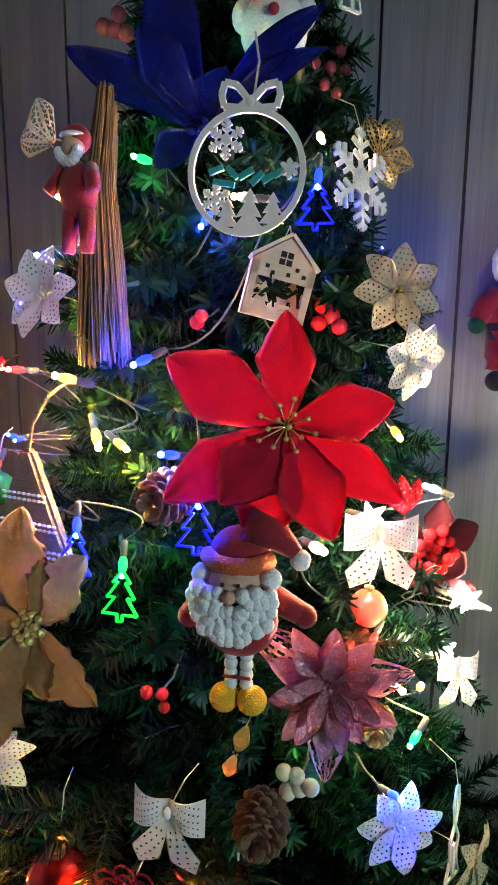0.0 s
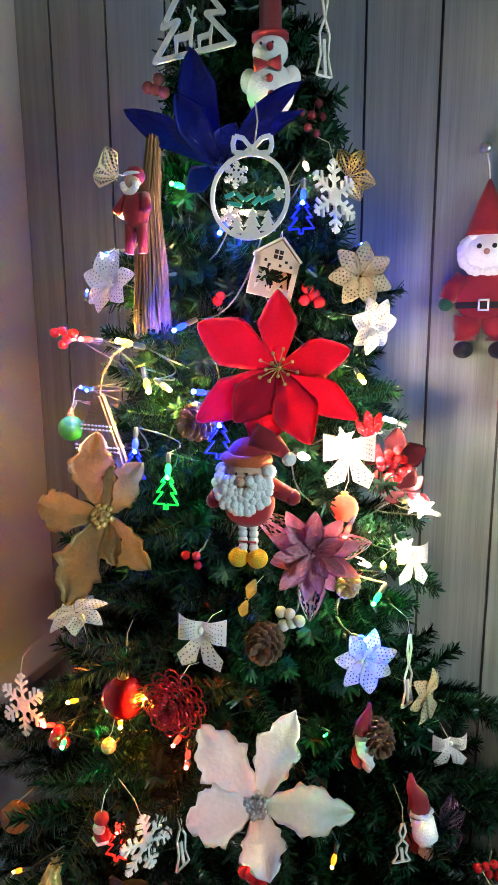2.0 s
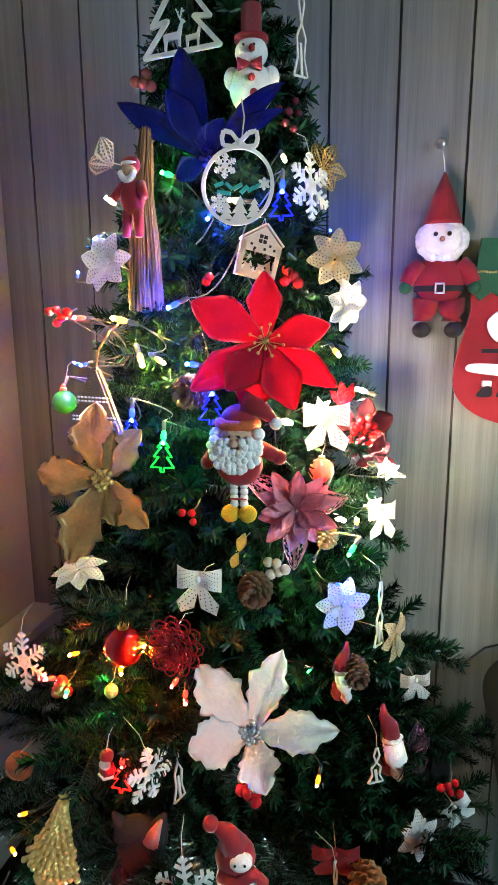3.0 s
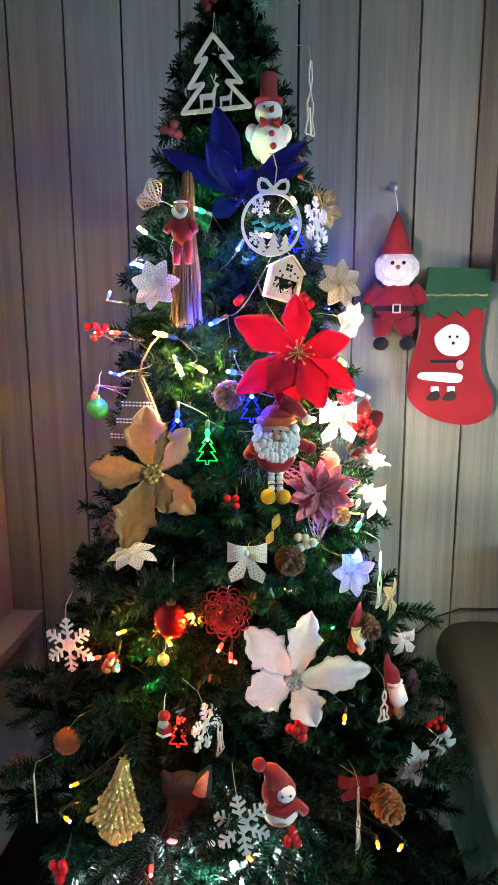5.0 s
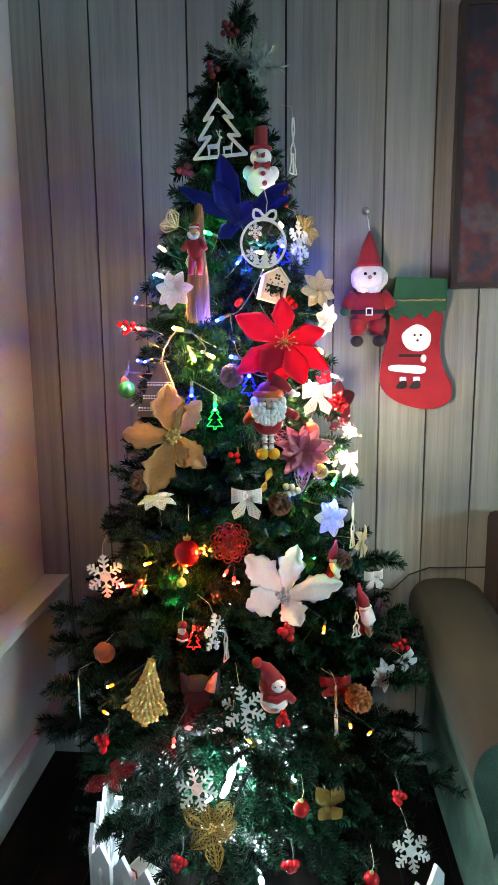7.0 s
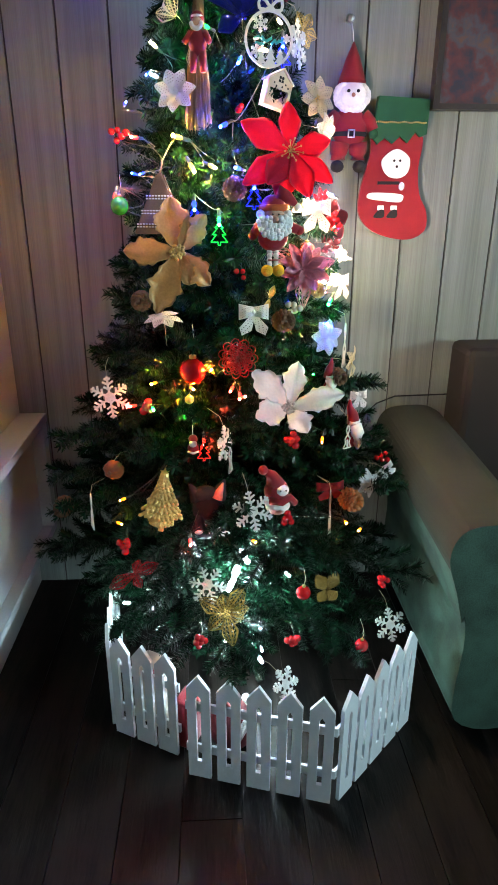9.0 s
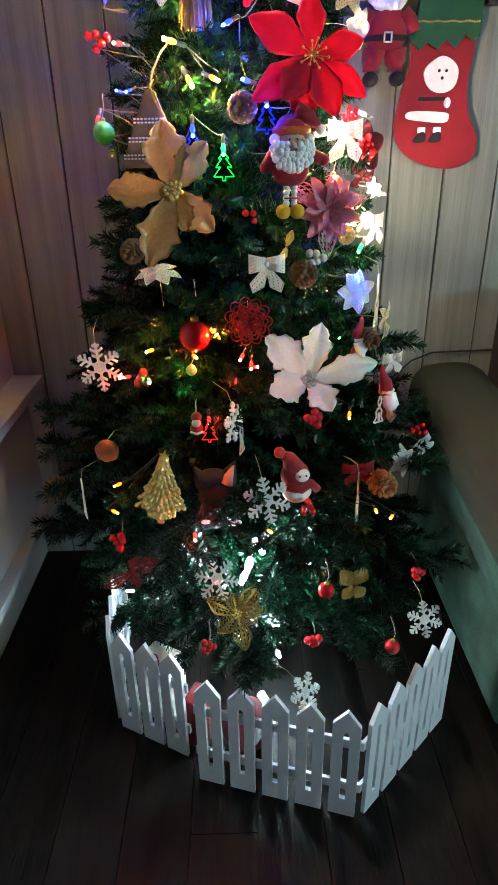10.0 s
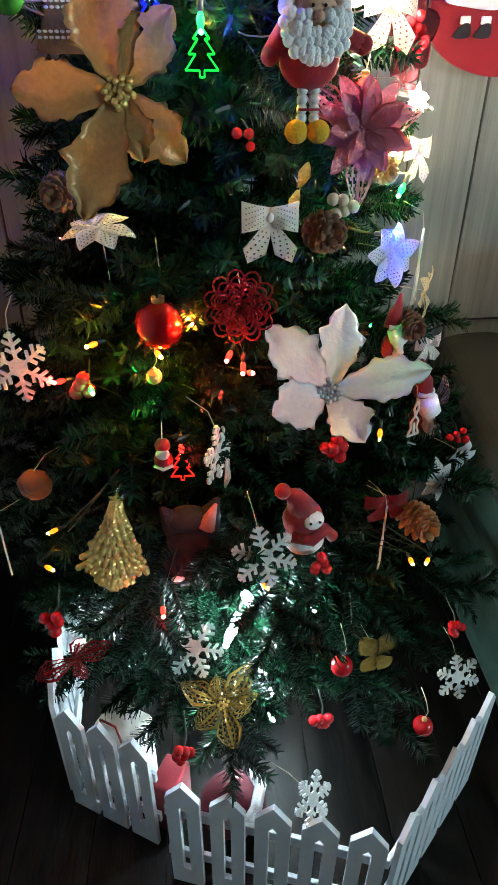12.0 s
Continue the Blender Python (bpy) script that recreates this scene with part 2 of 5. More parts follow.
part("backrest", cube(0.445, 0.84, 0.35, 2.1, 0.985, 0.800, 0.02), M_SOFA_BACK, sofa, "dark brown backrest")
part("seat", cube(0.466, 0.33, 0.10, 2.1, 0.835, 0.42, 0.04), M_SOFA, sofa)
for fx, fy in ((0.34, 0.36), (0.34, 0.92), (2.05, 0.38), (2.05, 0.9)):
    part("foot", cone(bmesh.new(), (fx, fy, -0.0), (fx, fy, 0.10), 0.018, 0.024), M_DARKFRAME, sofa)

# ---- the tree ----
AX, AY = -0.22, 0.69
PROFILE = [(0.12, 0.30), (0.22, 0.43), (0.37, 0.53), (0.54, 0.49), (0.71, 0.37), (0.91, 0.30), (1.10, 0.27), (1.35, 0.235), (1.48, 0.17), (1.62, 0.105), (1.73, 0.082), (1.83, 0.055), (1.90, 0.02)]


def reach(z):
    zs, rs = [p[0] for p in PROFILE], [p[1] for p in PROFILE]
    return float(np.interp(z, zs, rs))


def twig_needles(rng, verts, faces, a, b, step=0.0026, length=0.0200, width=0.0040, per=4):
    """Flat plastic needles all round one twig."""
    a, b = Vector(a), Vector(b)
    d = b - a
    n = max(2, int(d.length / step))
    d.normalize()
    q = d.to_track_quat("Z", "Y")
    for i in range(n):
        f = (i + 0.5) / n
        base = a.lerp(b, f)
        for k in range(per):
            ang = i * 2.4 + k * math.tau / per + rng.uniform(-0.4, 0.4)
            lean = rng.uniform(0.75, 1.3)
            ln = length * rng.uniform(0.75, 1.15) * (1.0 if f < 0.85 else 0.8)
            out = q @ Vector((math.cos(ang) * math.sin(lean), math.sin(ang) * math.sin(lean), math.cos(lean)))
            side = q @ Vector((-math.sin(ang), math.cos(ang), 0)) * (width / 2)
            s = len(verts)
            tip = base + out * ln
            verts += [base - side, base + side, tip + side * 0.45, tip - side * 0.45]
            faces.append((s, s + 1, s + 2, s + 3))


def branch_mesh(seed, length, density=1.0):
    """One branch along +x: a bent wire stem, side twigs and their needles. Returns (needles, stem)."""
    rng = random.Random(seed)
    verts, faces = [], []
    bm = bmesh.new()
    n = 7
    bend = rng.uniform(-0.04, 0.04)
    lift = rng.uniform(0.00, 0.10)

    def at(f):
        return Vector((length * f, bend * math.sin(f * 2.4) * length * 2, lift * length * f * f))

    tube(bm, [at(i / n) for i in range(n + 1)], [0.0032 - 0.002 * i / n for i in range(n + 1)], 5)
    for i in range(n):
        if (i + 1) / n > 0.3:
            twig_needles(rng, verts, faces, at(i / n), at((i + 1) / n), 0.0026 / density)
    count = max(5, int(length / 0.040))
    for i in range(count):
        f = 0.22 + 0.70 * i / count + rng.uniform(-0.02, 0.02)
        side = 1 if i % 2 else -1
        tl = min(0.16, length * 0.5) * (1.05 - f) * rng.uniform(0.8, 1.2) + 0.035
        yaw = side * rng.uniform(0.45, 0.85)
        a = at(f)
        b = a + Vector((math.cos(yaw), math.sin(yaw), rng.uniform(-0.45, 0.5))) * tl
        tube(bm, [a, a.lerp(b, 0.5) + Vector((0, 0, 0.004)), b], [0.0016, 0.0013, 0.001], 4)
        twig_needles(rng, verts, faces, a.lerp(b, 0.08), b, 0.0026 / density)
    me = bpy.data.meshes.new("needles")
    me.from_pydata([tuple(v) for v in verts], [], faces)
    st = bpy.data.meshes.new("stem")
    bm.to_mesh(st)
    bm.free()
    return me, st


tree = thing("christmas_tree", "tall dark green artificial Christmas tree with dense plastic needles", "christmas tree", m=pose(AX, AY, 0))
part("trunk", cone(bmesh.new(), (0, 0, 0.02), (0, 0, 1.86), 0.017, 0.008, 12), M_TRUNK, tree)
for k in range(4):
    a = k * math.pi / 2 + 0.4
    part("stand_leg", tube(bmesh.new(), [(0, 0, 0.12), (0.11 * math.cos(a), 0.11 * math.sin(a), 0.06), (0.21 * math.cos(a), 0.21 * math.sin(a), 0.008)], 0.008), M_TRUNK, tree)
LENGTHS = [0.08, 0.12, 0.17, 0.23, 0.29, 0.36, 0.43, 0.50]
STOCK = {ln: [branch_mesh(int(ln * 1000) + k, ln) for k in range(3)] for ln in LENGTHS}
rng = random.Random(4)
tiers = [(0.26, 12), (0.34, 15), (0.43, 15), (0.52, 15), (0.61, 14), (0.70, 13), (0.79, 13), (0.88, 12), (0.97, 12), (1.06, 12), (1.15, 11), (1.24, 11), (1.33, 11), (1.41, 10),
         (1.49, 9), (1.56, 8), (1.63, 8), (1.69, 7), (1.75, 7), (1.80, 6), (1.84, 5)]
turn = 0.0
for z, count in tiers:
    turn += 0.7
    for k in range(count * 2):
        inner = k >= count
        a = turn + k * math.tau / count + rng.uniform(-0.12, 0.12) + (math.pi / count if inner else 0)
        zz = z + rng.uniform(-0.03, 0.03) + (0.04 if inner else 0)
        r = reach(zz) * (rng.uniform(0.45, 0.68) if inner else rng.uniform(0.70, 1.05) if zz < 0.95 else rng.uniform(0.75, 0.98))
        # pressed back by the wall and the ledge
        if math.sin(a) > 0.05:
            r = min(r, (WALL_Y - 0.03 - AY) / math.sin(a))
        if math.cos(a) < -0.05:
            r = min(r, (AX + 0.74) / -math.cos(a))
        ln = min(LENGTHS, key=lambda v: abs(v - r))
        s = r / ln
        tip = rng.uniform(-4, 12) if zz > 0.45 else rng.uniform(4, 22)
        needles, stem = STOCK[ln][rng.randrange(3)]
        m = Matrix.Translation((0, 0, zz)) @ Matrix.Rotation(a, 4, "Z") @ Matrix.Rotation(radians(tip), 4, "Y") @ Matrix.Rotation(rng.uniform(-0.5, 0.5), 4, "X") @ Matrix.Scale(s, 4)
        br = from_mesh("branch", stem, M_TWIG, tree)
        br.matrix_local = m
        nd = from_mesh("needles", needles, M_NEEDLE, br)
top = from_mesh("branch", STOCK[0.12][0][1], M_TWIG, tree)
top.matrix_local = Matrix.Translation((0.02, 0, 1.82)) @ Matrix.Rotation(radians(-86), 4, "Y")
from_mesh("needles", STOCK[0.12][0][0], M_NEEDLE, top)

# ---- the little fence round the tree foot ----
def picket_mesh():
    bm = bmesh.new()
    w, h, t, s = 0.0250, 0.272, 0.004, 0.0055
    left = [(-w, 0), (-s, 0), (-s, 0.215), (0, 0.223), (0, h), (-w, h - 0.034)]
    plate(bm, left, -t, t)
    plate(bm, [(-x, y) for x, y in reversed(left)], -t, t)
    box(bm, -s, 0.0, -t, s, 0.045, t)
    me = bpy.data.meshes.new("picket")
    bm.to_mesh(me)
    bm.free()
    return me


PICKET = picket_mesh()


def fence_panel(a, b, count):
    a, b = Vector((*a, 0)), Vector((*b, 0))
    d = b - a
    th = thing("picket_fence", "small white slotted wooden picket fence panel on the floor", "fence", "fence round the tree", m=Matrix.Translation(a) @ Matrix.Rotation(math.atan2(d.y, d.x), 4, "Z"))
    ln = d.length
    for z in (0.062, 0.175):
        part("rail", cube(0, 0.0045, z, ln, 0.011, z + 0.022, 0.001), M_FENCE, th)
    for i in range(count):
        p = from_mesh("picket", PICKET, M_FENCE, th)
        p.matrix_local = Matrix.Translation((ln * (i + 0.5) / count, 0, 0.002)) @ Matrix.Rotation(math.pi / 2, 4, "X")
    return th


fence_panel((-0.490, 0.362), (-0.334, 0.278), 3)
fence_panel((-0.318, 0.231), (-0.010, 0.139), 5)
fence_panel((-0.005, 0.142), (0.212, 0.360), 5)
fence_panel((-0.520, 0.68), (-0.496, 0.372), 5)

# ---- materials of the ornaments ----
GLOWS = {"blue": ((0.006, 0.022, 1.0), 9, 9500), "green": ((0.01, 1.0, 0.09), 4.5, 4000), "yellow": ((1.0, 0.60, 0.06), 2.6, 14500), "warm": ((1.0, 0.66, 0.34), 5, 4300),
         "red": ((1.0, 0.03, 0.02), 4, 4500), "orange": ((1.0, 0.24, 0.012), 3.2, 13000), "amber": ((1.0, 0.26, 0.012), 2.5, 900), "cool": ((0.35, 0.5, 1.0), 6, 5000), "star": ((1.0, 0.76, 0.56), 40, 22000), "white": ((0.70, 0.93, 1.0), 22, 5000)}
M_BULB = {k: glow("bulb_" + k, c, s) for k, (c, s, _) in GLOWS.items()}
# charms are no lamps: emission stands in for bulb light caught in the plastic
M_CHARM = {k: glow("self_lit_acrylic_" + k, c, 0.9) for k, (c, _, _) in GLOWS.items()}
M_LED = {k: glow("led_" + k, c, s) for k, (c, _, s) in GLOWS.items()}
M_WIRE = material("clear_wire", (0.12, 0.125, 0.11), 0.3, spec=0.7)
M_DARKWIRE = material("dark_green_wire", (0.03, 0.05, 0.035), 0.4)
M_STAR = glow("lit_star", (1.0, 0.80, 0.58), 7)
M_ACRYLIC = material("clear_acrylic", (0.55, 0.62, 0.85), 0.12, spec=0.8, transmission=0.6)
M_POIN = material("red_velvet_petal", (0.68, 0.003, 0.050), 0.85, vary=0.3, scale=25, fine=400, dark=0.75, sheen=0.1, bump=0.2)
M_GOLDP = material("gold_satin_petal", (0.60, 0.40, 0.17), 0.32, vary=0.25, scale=30, fine=200, dark=0.62, bump=0.5, metal=0.25)
M_WHITEP = material("white_satin_petal", (0.84, 0.90, 0.96), 0.45, vary=0.3, scale=30, fine=200, dark=0.8, bump=0.5)
M_BLUEP = material("blue_glitter_petal", (0.003, 0.014, 0.27), 0.4, metal=0.2, vary=0.25, scale=25, fine=300, dark=0.3, bump=0.35, glitter=900)
M_PINKP = material("pink_glitter_petal", (0.80, 0.36, 0.44), 0.35, metal=0.25, glitter=750, bump=0.5, dark=0.6)
M_LACE = material("white_lace", (0.80, 0.80, 0.82), 0.55, vary=0.3, scale=40, dark=0.8)
M_IVORY = material("ivory_lace", (0.72, 0.62, 0.42), 0.45, vary=0.3, scale=40, dark=0.75)
M_GLITWHITE = material("white_glitter", (0.72, 0.76, 0.74), 0.4, vary=0.3, scale=60, fine=600, dark=0.6, bump=0.9)
M_WOODPLY = material("pale_plywood", (0.66, 0.55, 0.40), 0.6, vary=0.3, scale=12, fine=90, stretch=(1, 8, 1), dark=0.75)
M_WHITEPLY = material("white_plywood", (0.78, 0.74, 0.66), 0.6, vary=0.3, scale=12, dark=0.85)
M_TEAL = material("teal_paint", (0.03, 0.36, 0.34), 0.5)
M_STRAW = material("straw", (0.32, 0.18, 0.075), 0.7, vary=0.3, scale=9, fine=80, stretch=(40, 40, 1), dark=0.45, bump=0.7)
M_REDGLOSS = material("red_gloss", (0.50, 0.010, 0.015), 0.12, spec=0.7, dark=0.7, bump=0.0)
M_REDBAUBLE = material("dark_red_metallic", (0.30, 0.008, 0.012), 0.14, metal=0.5, bump=0.0, dark=0.8)
M_REDSATIN = material("red_orange_satin", (0.62, 0.045, 0.02), 0.35, vary=0.3, scale=30, stretch=(1, 1, 12), dark=0.75)
M_REDGLIT = material("red_glitter", (0.50, 0.015, 0.03), 0.3, metal=0.6, glitter=600, bump=1.0, dark=0.5)
M_MAROON = material("maroon_velvet", (0.11, 0.006, 0.015), 0.8, vary=0.3, scale=30, dark=0.6)
M_CONE = material("pine_cone_scale", (0.15, 0.075, 0.04), 0.65, vary=0.3, scale=60, fine=200, dark=0.45, bump=0.4)
M_CONE_TIP = material("pine_cone_orange", (0.34, 0.16, 0.06), 0.6, vary=0.3, scale=60, dark=0.5)
M_BURLAP = material("brown_burlap", (0.20, 0.13, 0.09), 0.9, vary=0.3, scale=30, fine=450, dark=0.6, bump=0.9)
M_SKIN = material("doll_face_felt", (0.62, 0.38, 0.27), 0.85, fine=300)
M_YELLOW = material("yellow_pompom", (0.72, 0.40, 0.02), 0.95, vary=0.3, scale=60, fine=500, dark=0.7, bump=0.9)
M_PEARL = material("pearl_bead", (0.78, 0.76, 0.74), 0.18, spec=0.7, bump=0.0)
M_GREY = material("dark_grey_plush", (0.010, 0.014, 0.026), 0.95, vary=0.3, scale=40, fine=500, dark=0.5, bump=0.8)
M_PINKFELT = material("pink_felt", (0.55, 0.24, 0.22), 0.9, fine=300, bump=0.3)
M_ORANGE = material("dried_orange", (0.16, 0.050, 0.015), 0.7, vary=0.3, scale=40, dark=0.5, bump=0.5)
M_GREENBALL = material("green_bauble", (0.04, 0.32, 0.04), 0.25, spec=0.6)
M_LILAC = material("lilac_glitter", (0.20, 0.10, 0.17), 0.4, metal=0.5, glitter=500, bump=0.8)
M_DULLGOLD = material("dull_gold_glitter", (0.34, 0.24, 0.08), 0.42, metal=0.55, glitter=500, bump=0.5, dark=0.4)
M_FROST = material("frosted_needle", (0.20, 0.29, 0.25), 0.6, vary=0.3, scale=30, dark=0.5, island=0.4)
M_BRIM = material("orange_plush_brim", (0.52, 0.10, 0.03), 0.95, vary=0.3, scale=60, fine=500, dark=0.6, bump=0.9)
M_STRING = material("ornament_thread", (0.62, 0.55, 0.38), 0.6)


def joined(name, pieces, label, category, m, group=""):
    """One mesh with several materials, for soft toys."""
    me = bpy.data.meshes.new(name)
    out = bmesh.new()
    for i, (bm, mat) in enumerate(pieces):
        tmp = bpy.data.meshes.new("tmp")
        bm.to_mesh(tmp)
        bm.free()
        n = len(out.faces)
        out.from_mesh(tmp)
        out.faces.ensure_lookup_table()
        for f in out.faces[n:]:
            f.material_index = i
            f.smooth = True
        bpy.data.meshes.remove(tmp)
        me.materials.append(mat)
    out.to_mesh(me)
    out.free()
    ob = new(name, me)
    ob.matrix_world = m
    return tagged(ob, label, category, group)


def facing(x, y, z, yaw=0.0, up=0.0, roll=0.0, s=1.0):
    """A pose whose local z looks out of the tree (towards -y), local y up; yaw turns it to the right, up tips it to the ceiling."""
    return pose(x, y, z, 90 - up, 0, yaw) @ pose(0, 0, 0, 0, 0, roll) @ Matrix.Scale(s, 4)


def hook_wire(parent, dx=0.0, dy=0.02, back=0.06, r=0.0006):
    """The thin wire that ties an ornament to its branch."""
    part("wire_tie", tube(bmesh.new(), [(0, dy, 0), (dx * 0.5, dy * 1.4, -back * 0.5), (dx, dy, -back)], r, 5), M_STRING, parent)


def petal(bm, length, width, rise=0.3, droop=0.3, cup=0.15, saw=0.0, lace=0, seed=0, thick=0.0008, m=None, base=0.12, tip=1.0, widest=0.55, crease=0.0):
    """One leaf-shaped petal along local +x, curved up out of the flower and over at its tip."""
    rng = random.Random(seed)
    nu, nv = (26, 14) if lace == 2 else (24, 14) if lace else (26, 8) if saw else (14, 8)
    ph = rng.uniform(0, 6)
    verts = []
    for i in range(nu + 1):
        u = i / nu
        k = (u / widest) ** 0.75 if u < widest else ((1 - u) / (1 - widest)) ** 0.72
        k = min(k, 0.93 + 0.07 * k)
        w = width / 2 * (base * (1 - u) + (1 - base * (1 - u)) * k) + 0.0006
        if saw:
            w *= 1 + saw * (math.sin(u * 26 + ph) + 0.6 * math.sin(u * 47 + ph * 2)) * (0.3 + u)
        row = []
        for j in range(nv + 1):
            v = 2 * j / nv - 1
            x = length * u
            y = w * v
            z = length * (rise * u - droop * u * u) + cup * w * abs(v) ** 1.6 + crease * length * math.sin(v * 5 + ph) * u * 0.3
            z += 0.015 * length * math.sin(u * 7 + ph) + 0.01 * length * math.sin(v * 4 + u * 9 + ph)
            p = Vector((x, y, z))
            row.append(bm.verts.new(m @ p if m else p))
        verts.append(row)
    made = []
    for i in range(nu):
        for j in range(nv):
            if lace == 2 and 2 < i < nu - 2 and 0 < j < nv - 1 and i % 3 == 1 and (j + i // 3) % 3 == 1:
                continue
            if lace > 2 and 1 <= i < nu - 1 and 1 <= j < nv - 1 and j not in (nv // 2, nv // 2 - 1) and (i + abs(2 * j - nv + 1) // 2) % 3 and j % 3:
                continue
            made.append(bm.faces.new((verts[i][j], verts[i + 1][j], verts[i + 1][j + 1], verts[i][j + 1])))
    bmesh.ops.solidify(bm, geom=made, thickness=thick)
    return bm


def flower(name, label, category, m, mat, petals, centre_mat, centre_r=0.012, beads=9, saw=0.0, lace=0, cup=0.15, seed=1, rise=0.32, droop=0.30, group="", stamens=False, widest=0.55, crease=0.0):
    """petals: (angle, length, width) in degrees and metres, and where a petal stands up more than the others, by how much."""
    th = thing(name, label, category, group, m=m)
    rng = random.Random(seed)
    for k, (a, ln, w, *own) in enumerate(petals):
        mm = Matrix.Rotation(radians(a), 4, "Z") @ Matrix.Translation((centre_r * 0.3, 0, 0.0015 * (k % 3)))
        bm = petal(bmesh.new(), ln, w, rise * rng.uniform(0.7, 1.3) + sum(own), droop * rng.uniform(0.7, 1.3), cup, saw, lace, seed * 31 + k, m=mm, widest=widest, crease=crease)
        part("petal", bm, mat, th, smooth=True)
    for k in range(beads):
        bm = bmesh.new()
        a, r = k * 2.4, centre_r * math.sqrt((k + 0.3) / beads)
        p = Vector((r * math.cos(a), r * math.sin(a), centre_r * 0.35 + rng.uniform(0, centre_r * 0.5)))
        if stamens:
            p = Vector((r * 1.7 * math.cos(a), r * 1.7 * math.sin(a), centre_r * rng.uniform(0.7, 1.3)))
            tube(bm, [(0, 0, 0), p * 0.5 + Vector((0, 0, 0.002)), p], 0.0007, 5)
        ball(bm, *p, centre_r * (0.16 if stamens else 0.28), seg=8)
        part("stamen" if stamens else "bead", bm, centre_mat, th, smooth=True)
    hook_wire(th, 0.0, 0.004)
    return th


def bow(label, m, mat, w=0.06, h=0.06, lace=3):
    """A stiff bow: two loops, a knot and two pointed tails."""
    th = thing("bow", label, "bow", m=m)
    for s in (-1, 1):
        bm = bmesh.new()
        grid = []
        for i in range(31):
            u = i / 30
            row = []
            for j in range(23):
                v = j / 22
                hh = (0.26 + 0.20 * u) * h
                row.append(bm.verts.new((s * w * 0.5 * u, h * 0.21 + hh * (v - 0.55) * 1.15, 0.010 * math.sin(math.pi * u) * (1 - 0.6 * abs(v - 0.5)))))
            grid.append(row)
        fs = [bm.faces.new((grid[i][j], grid[i + 1][j], grid[i + 1][j + 1], grid[i][j + 1])) for i in range(30) for j in range(22)
              if not (lace and 4 < i < 28 and 0 < j < 21 and i % 3 == 1 and (i // 3 + j) % 4 == 1)]
        bmesh.ops.solidify(bm, geom=fs, thickness=0.001)
        part("loop", bm, mat, th, smooth=True)
        bm = bmesh.new()
        grid = []
        for i in range(31):
            u = i / 30
            row = []
            for j in range(13):
                v = j / 12 - 0.5
                ww = (0.08 + 0.24 * min(1, u * 1.4)) * w * (1 if u < 0.70 else max(0.02, (1 - u) / 0.30))
                row.append(bm.verts.new((s * w * 0.40 * u + ww * v * 1.3, h * 0.12 - h * 0.72 * u + ww * v * 0.35 * s, 0.006 * math.sin(u * 3))))
            grid.append(row)
        fs = [bm.faces.new((grid[i][j], grid[i + 1][j], grid[i + 1][j + 1], grid[i][j + 1])) for i in range(30) for j in range(12)
              if not (lace and 4 < i < 27 and 0 < j < 11 and i % 3 == 1 and (i // 3 + j) % 4 == 1)]
        bmesh.ops.solidify(bm, geom=fs, thickness=0.001)
        part("tail", bm, mat, th, smooth=True)
    part("knot", ball(bmesh.new(), 0, h * 0.18, 0.004, h * 0.065, 0.9, 1.3, 0.7), mat, th, smooth=True)
    hook_wire(th, 0, h * 0.2)
    return th


def bar2(bm, a, b, w, t):
    """A flat bar from a to b in the local xy plane."""
    a, b = Vector((*a, 0)), Vector((*b, 0))
    d = b - a
    mm = Matrix.Translation(a) @ Matrix.Rotation(math.atan2(d.y, d.x), 4, "Z")
    return box(bm, 0, -w / 2, -t / 2, d.length, w / 2, t / 2, mm)


def snowflake_bm(r, t=0.0025, w=0.0042):
    bm = bmesh.new()
    plate(bm, [(0.15 * r * math.cos(k * math.pi / 3), 0.15 * r * math.sin(k * math.pi / 3)) for k in range(6)], -t / 2, t / 2)
    for k in range(6):
        a = k * math.pi / 3 + math.pi / 2
        c, s = math.cos(a), math.sin(a)
        bar2(bm, (0.12 * r * c, 0.12 * r * s), (r * c, r * s), w, t)
        for f, ln in ((0.40, 0.26), (0.62, 0.30), (0.84, 0.17)):
            for d in (-1, 1):
                b = a + d * math.pi / 3
                bar2(bm, (f * r * c, f * r * s), (f * r * c + ln * r * math.cos(b), f * r * s + ln * r * math.sin(b)), w * 0.95, t * 0.9)
        a2 = a + math.pi / 3
        bar2(bm, (0.24 * r * c, 0.24 * r * s), (0.24 * r * math.cos(a2), 0.24 * r * math.sin(a2)), w, t * 0.8)
    return bm


def snowflake(label, m, r=0.038, mat=None):
    th = thing("snowflake", label, "snowflake", "snowflake ornaments", m=m)
    part("flake", snowflake_bm(r), mat or M_GLITWHITE, th)
    part("thread", tube(bmesh.new(), [(0, r, 0), (0, r + 0.02, -0.006), (0, r + 0.035, -0.03)], 0.0005, 4), M_STRING, th)
    return th


def berries(label, m, n=5, r=0.0065, spread=0.012, mat=None, leaf=True, seed=0):
    th = thing("berry_sprig", label, "berries", "berry sprigs", m=m)
    rng = random.Random(seed)
    for k in range(n):
        a = k * 2.4 + seed
        rr = spread * math.sqrt((k + 0.4) / n)
        p = (rr * math.cos(a), rr * math.sin(a), rng.uniform(0.0, 0.006))
        part("berry", ball(bmesh.new(), *p, r * rng.uniform(0.9, 1.1), seg=14), mat or M_REDGLOSS, th, smooth=True)
    part("stalk", tube(bmesh.new(), [(0, 0, 0), (0.004, 0.004, -0.02), (0, 0.01, -0.05)], 0.0012, 5), M_TWIG, th)
    return th


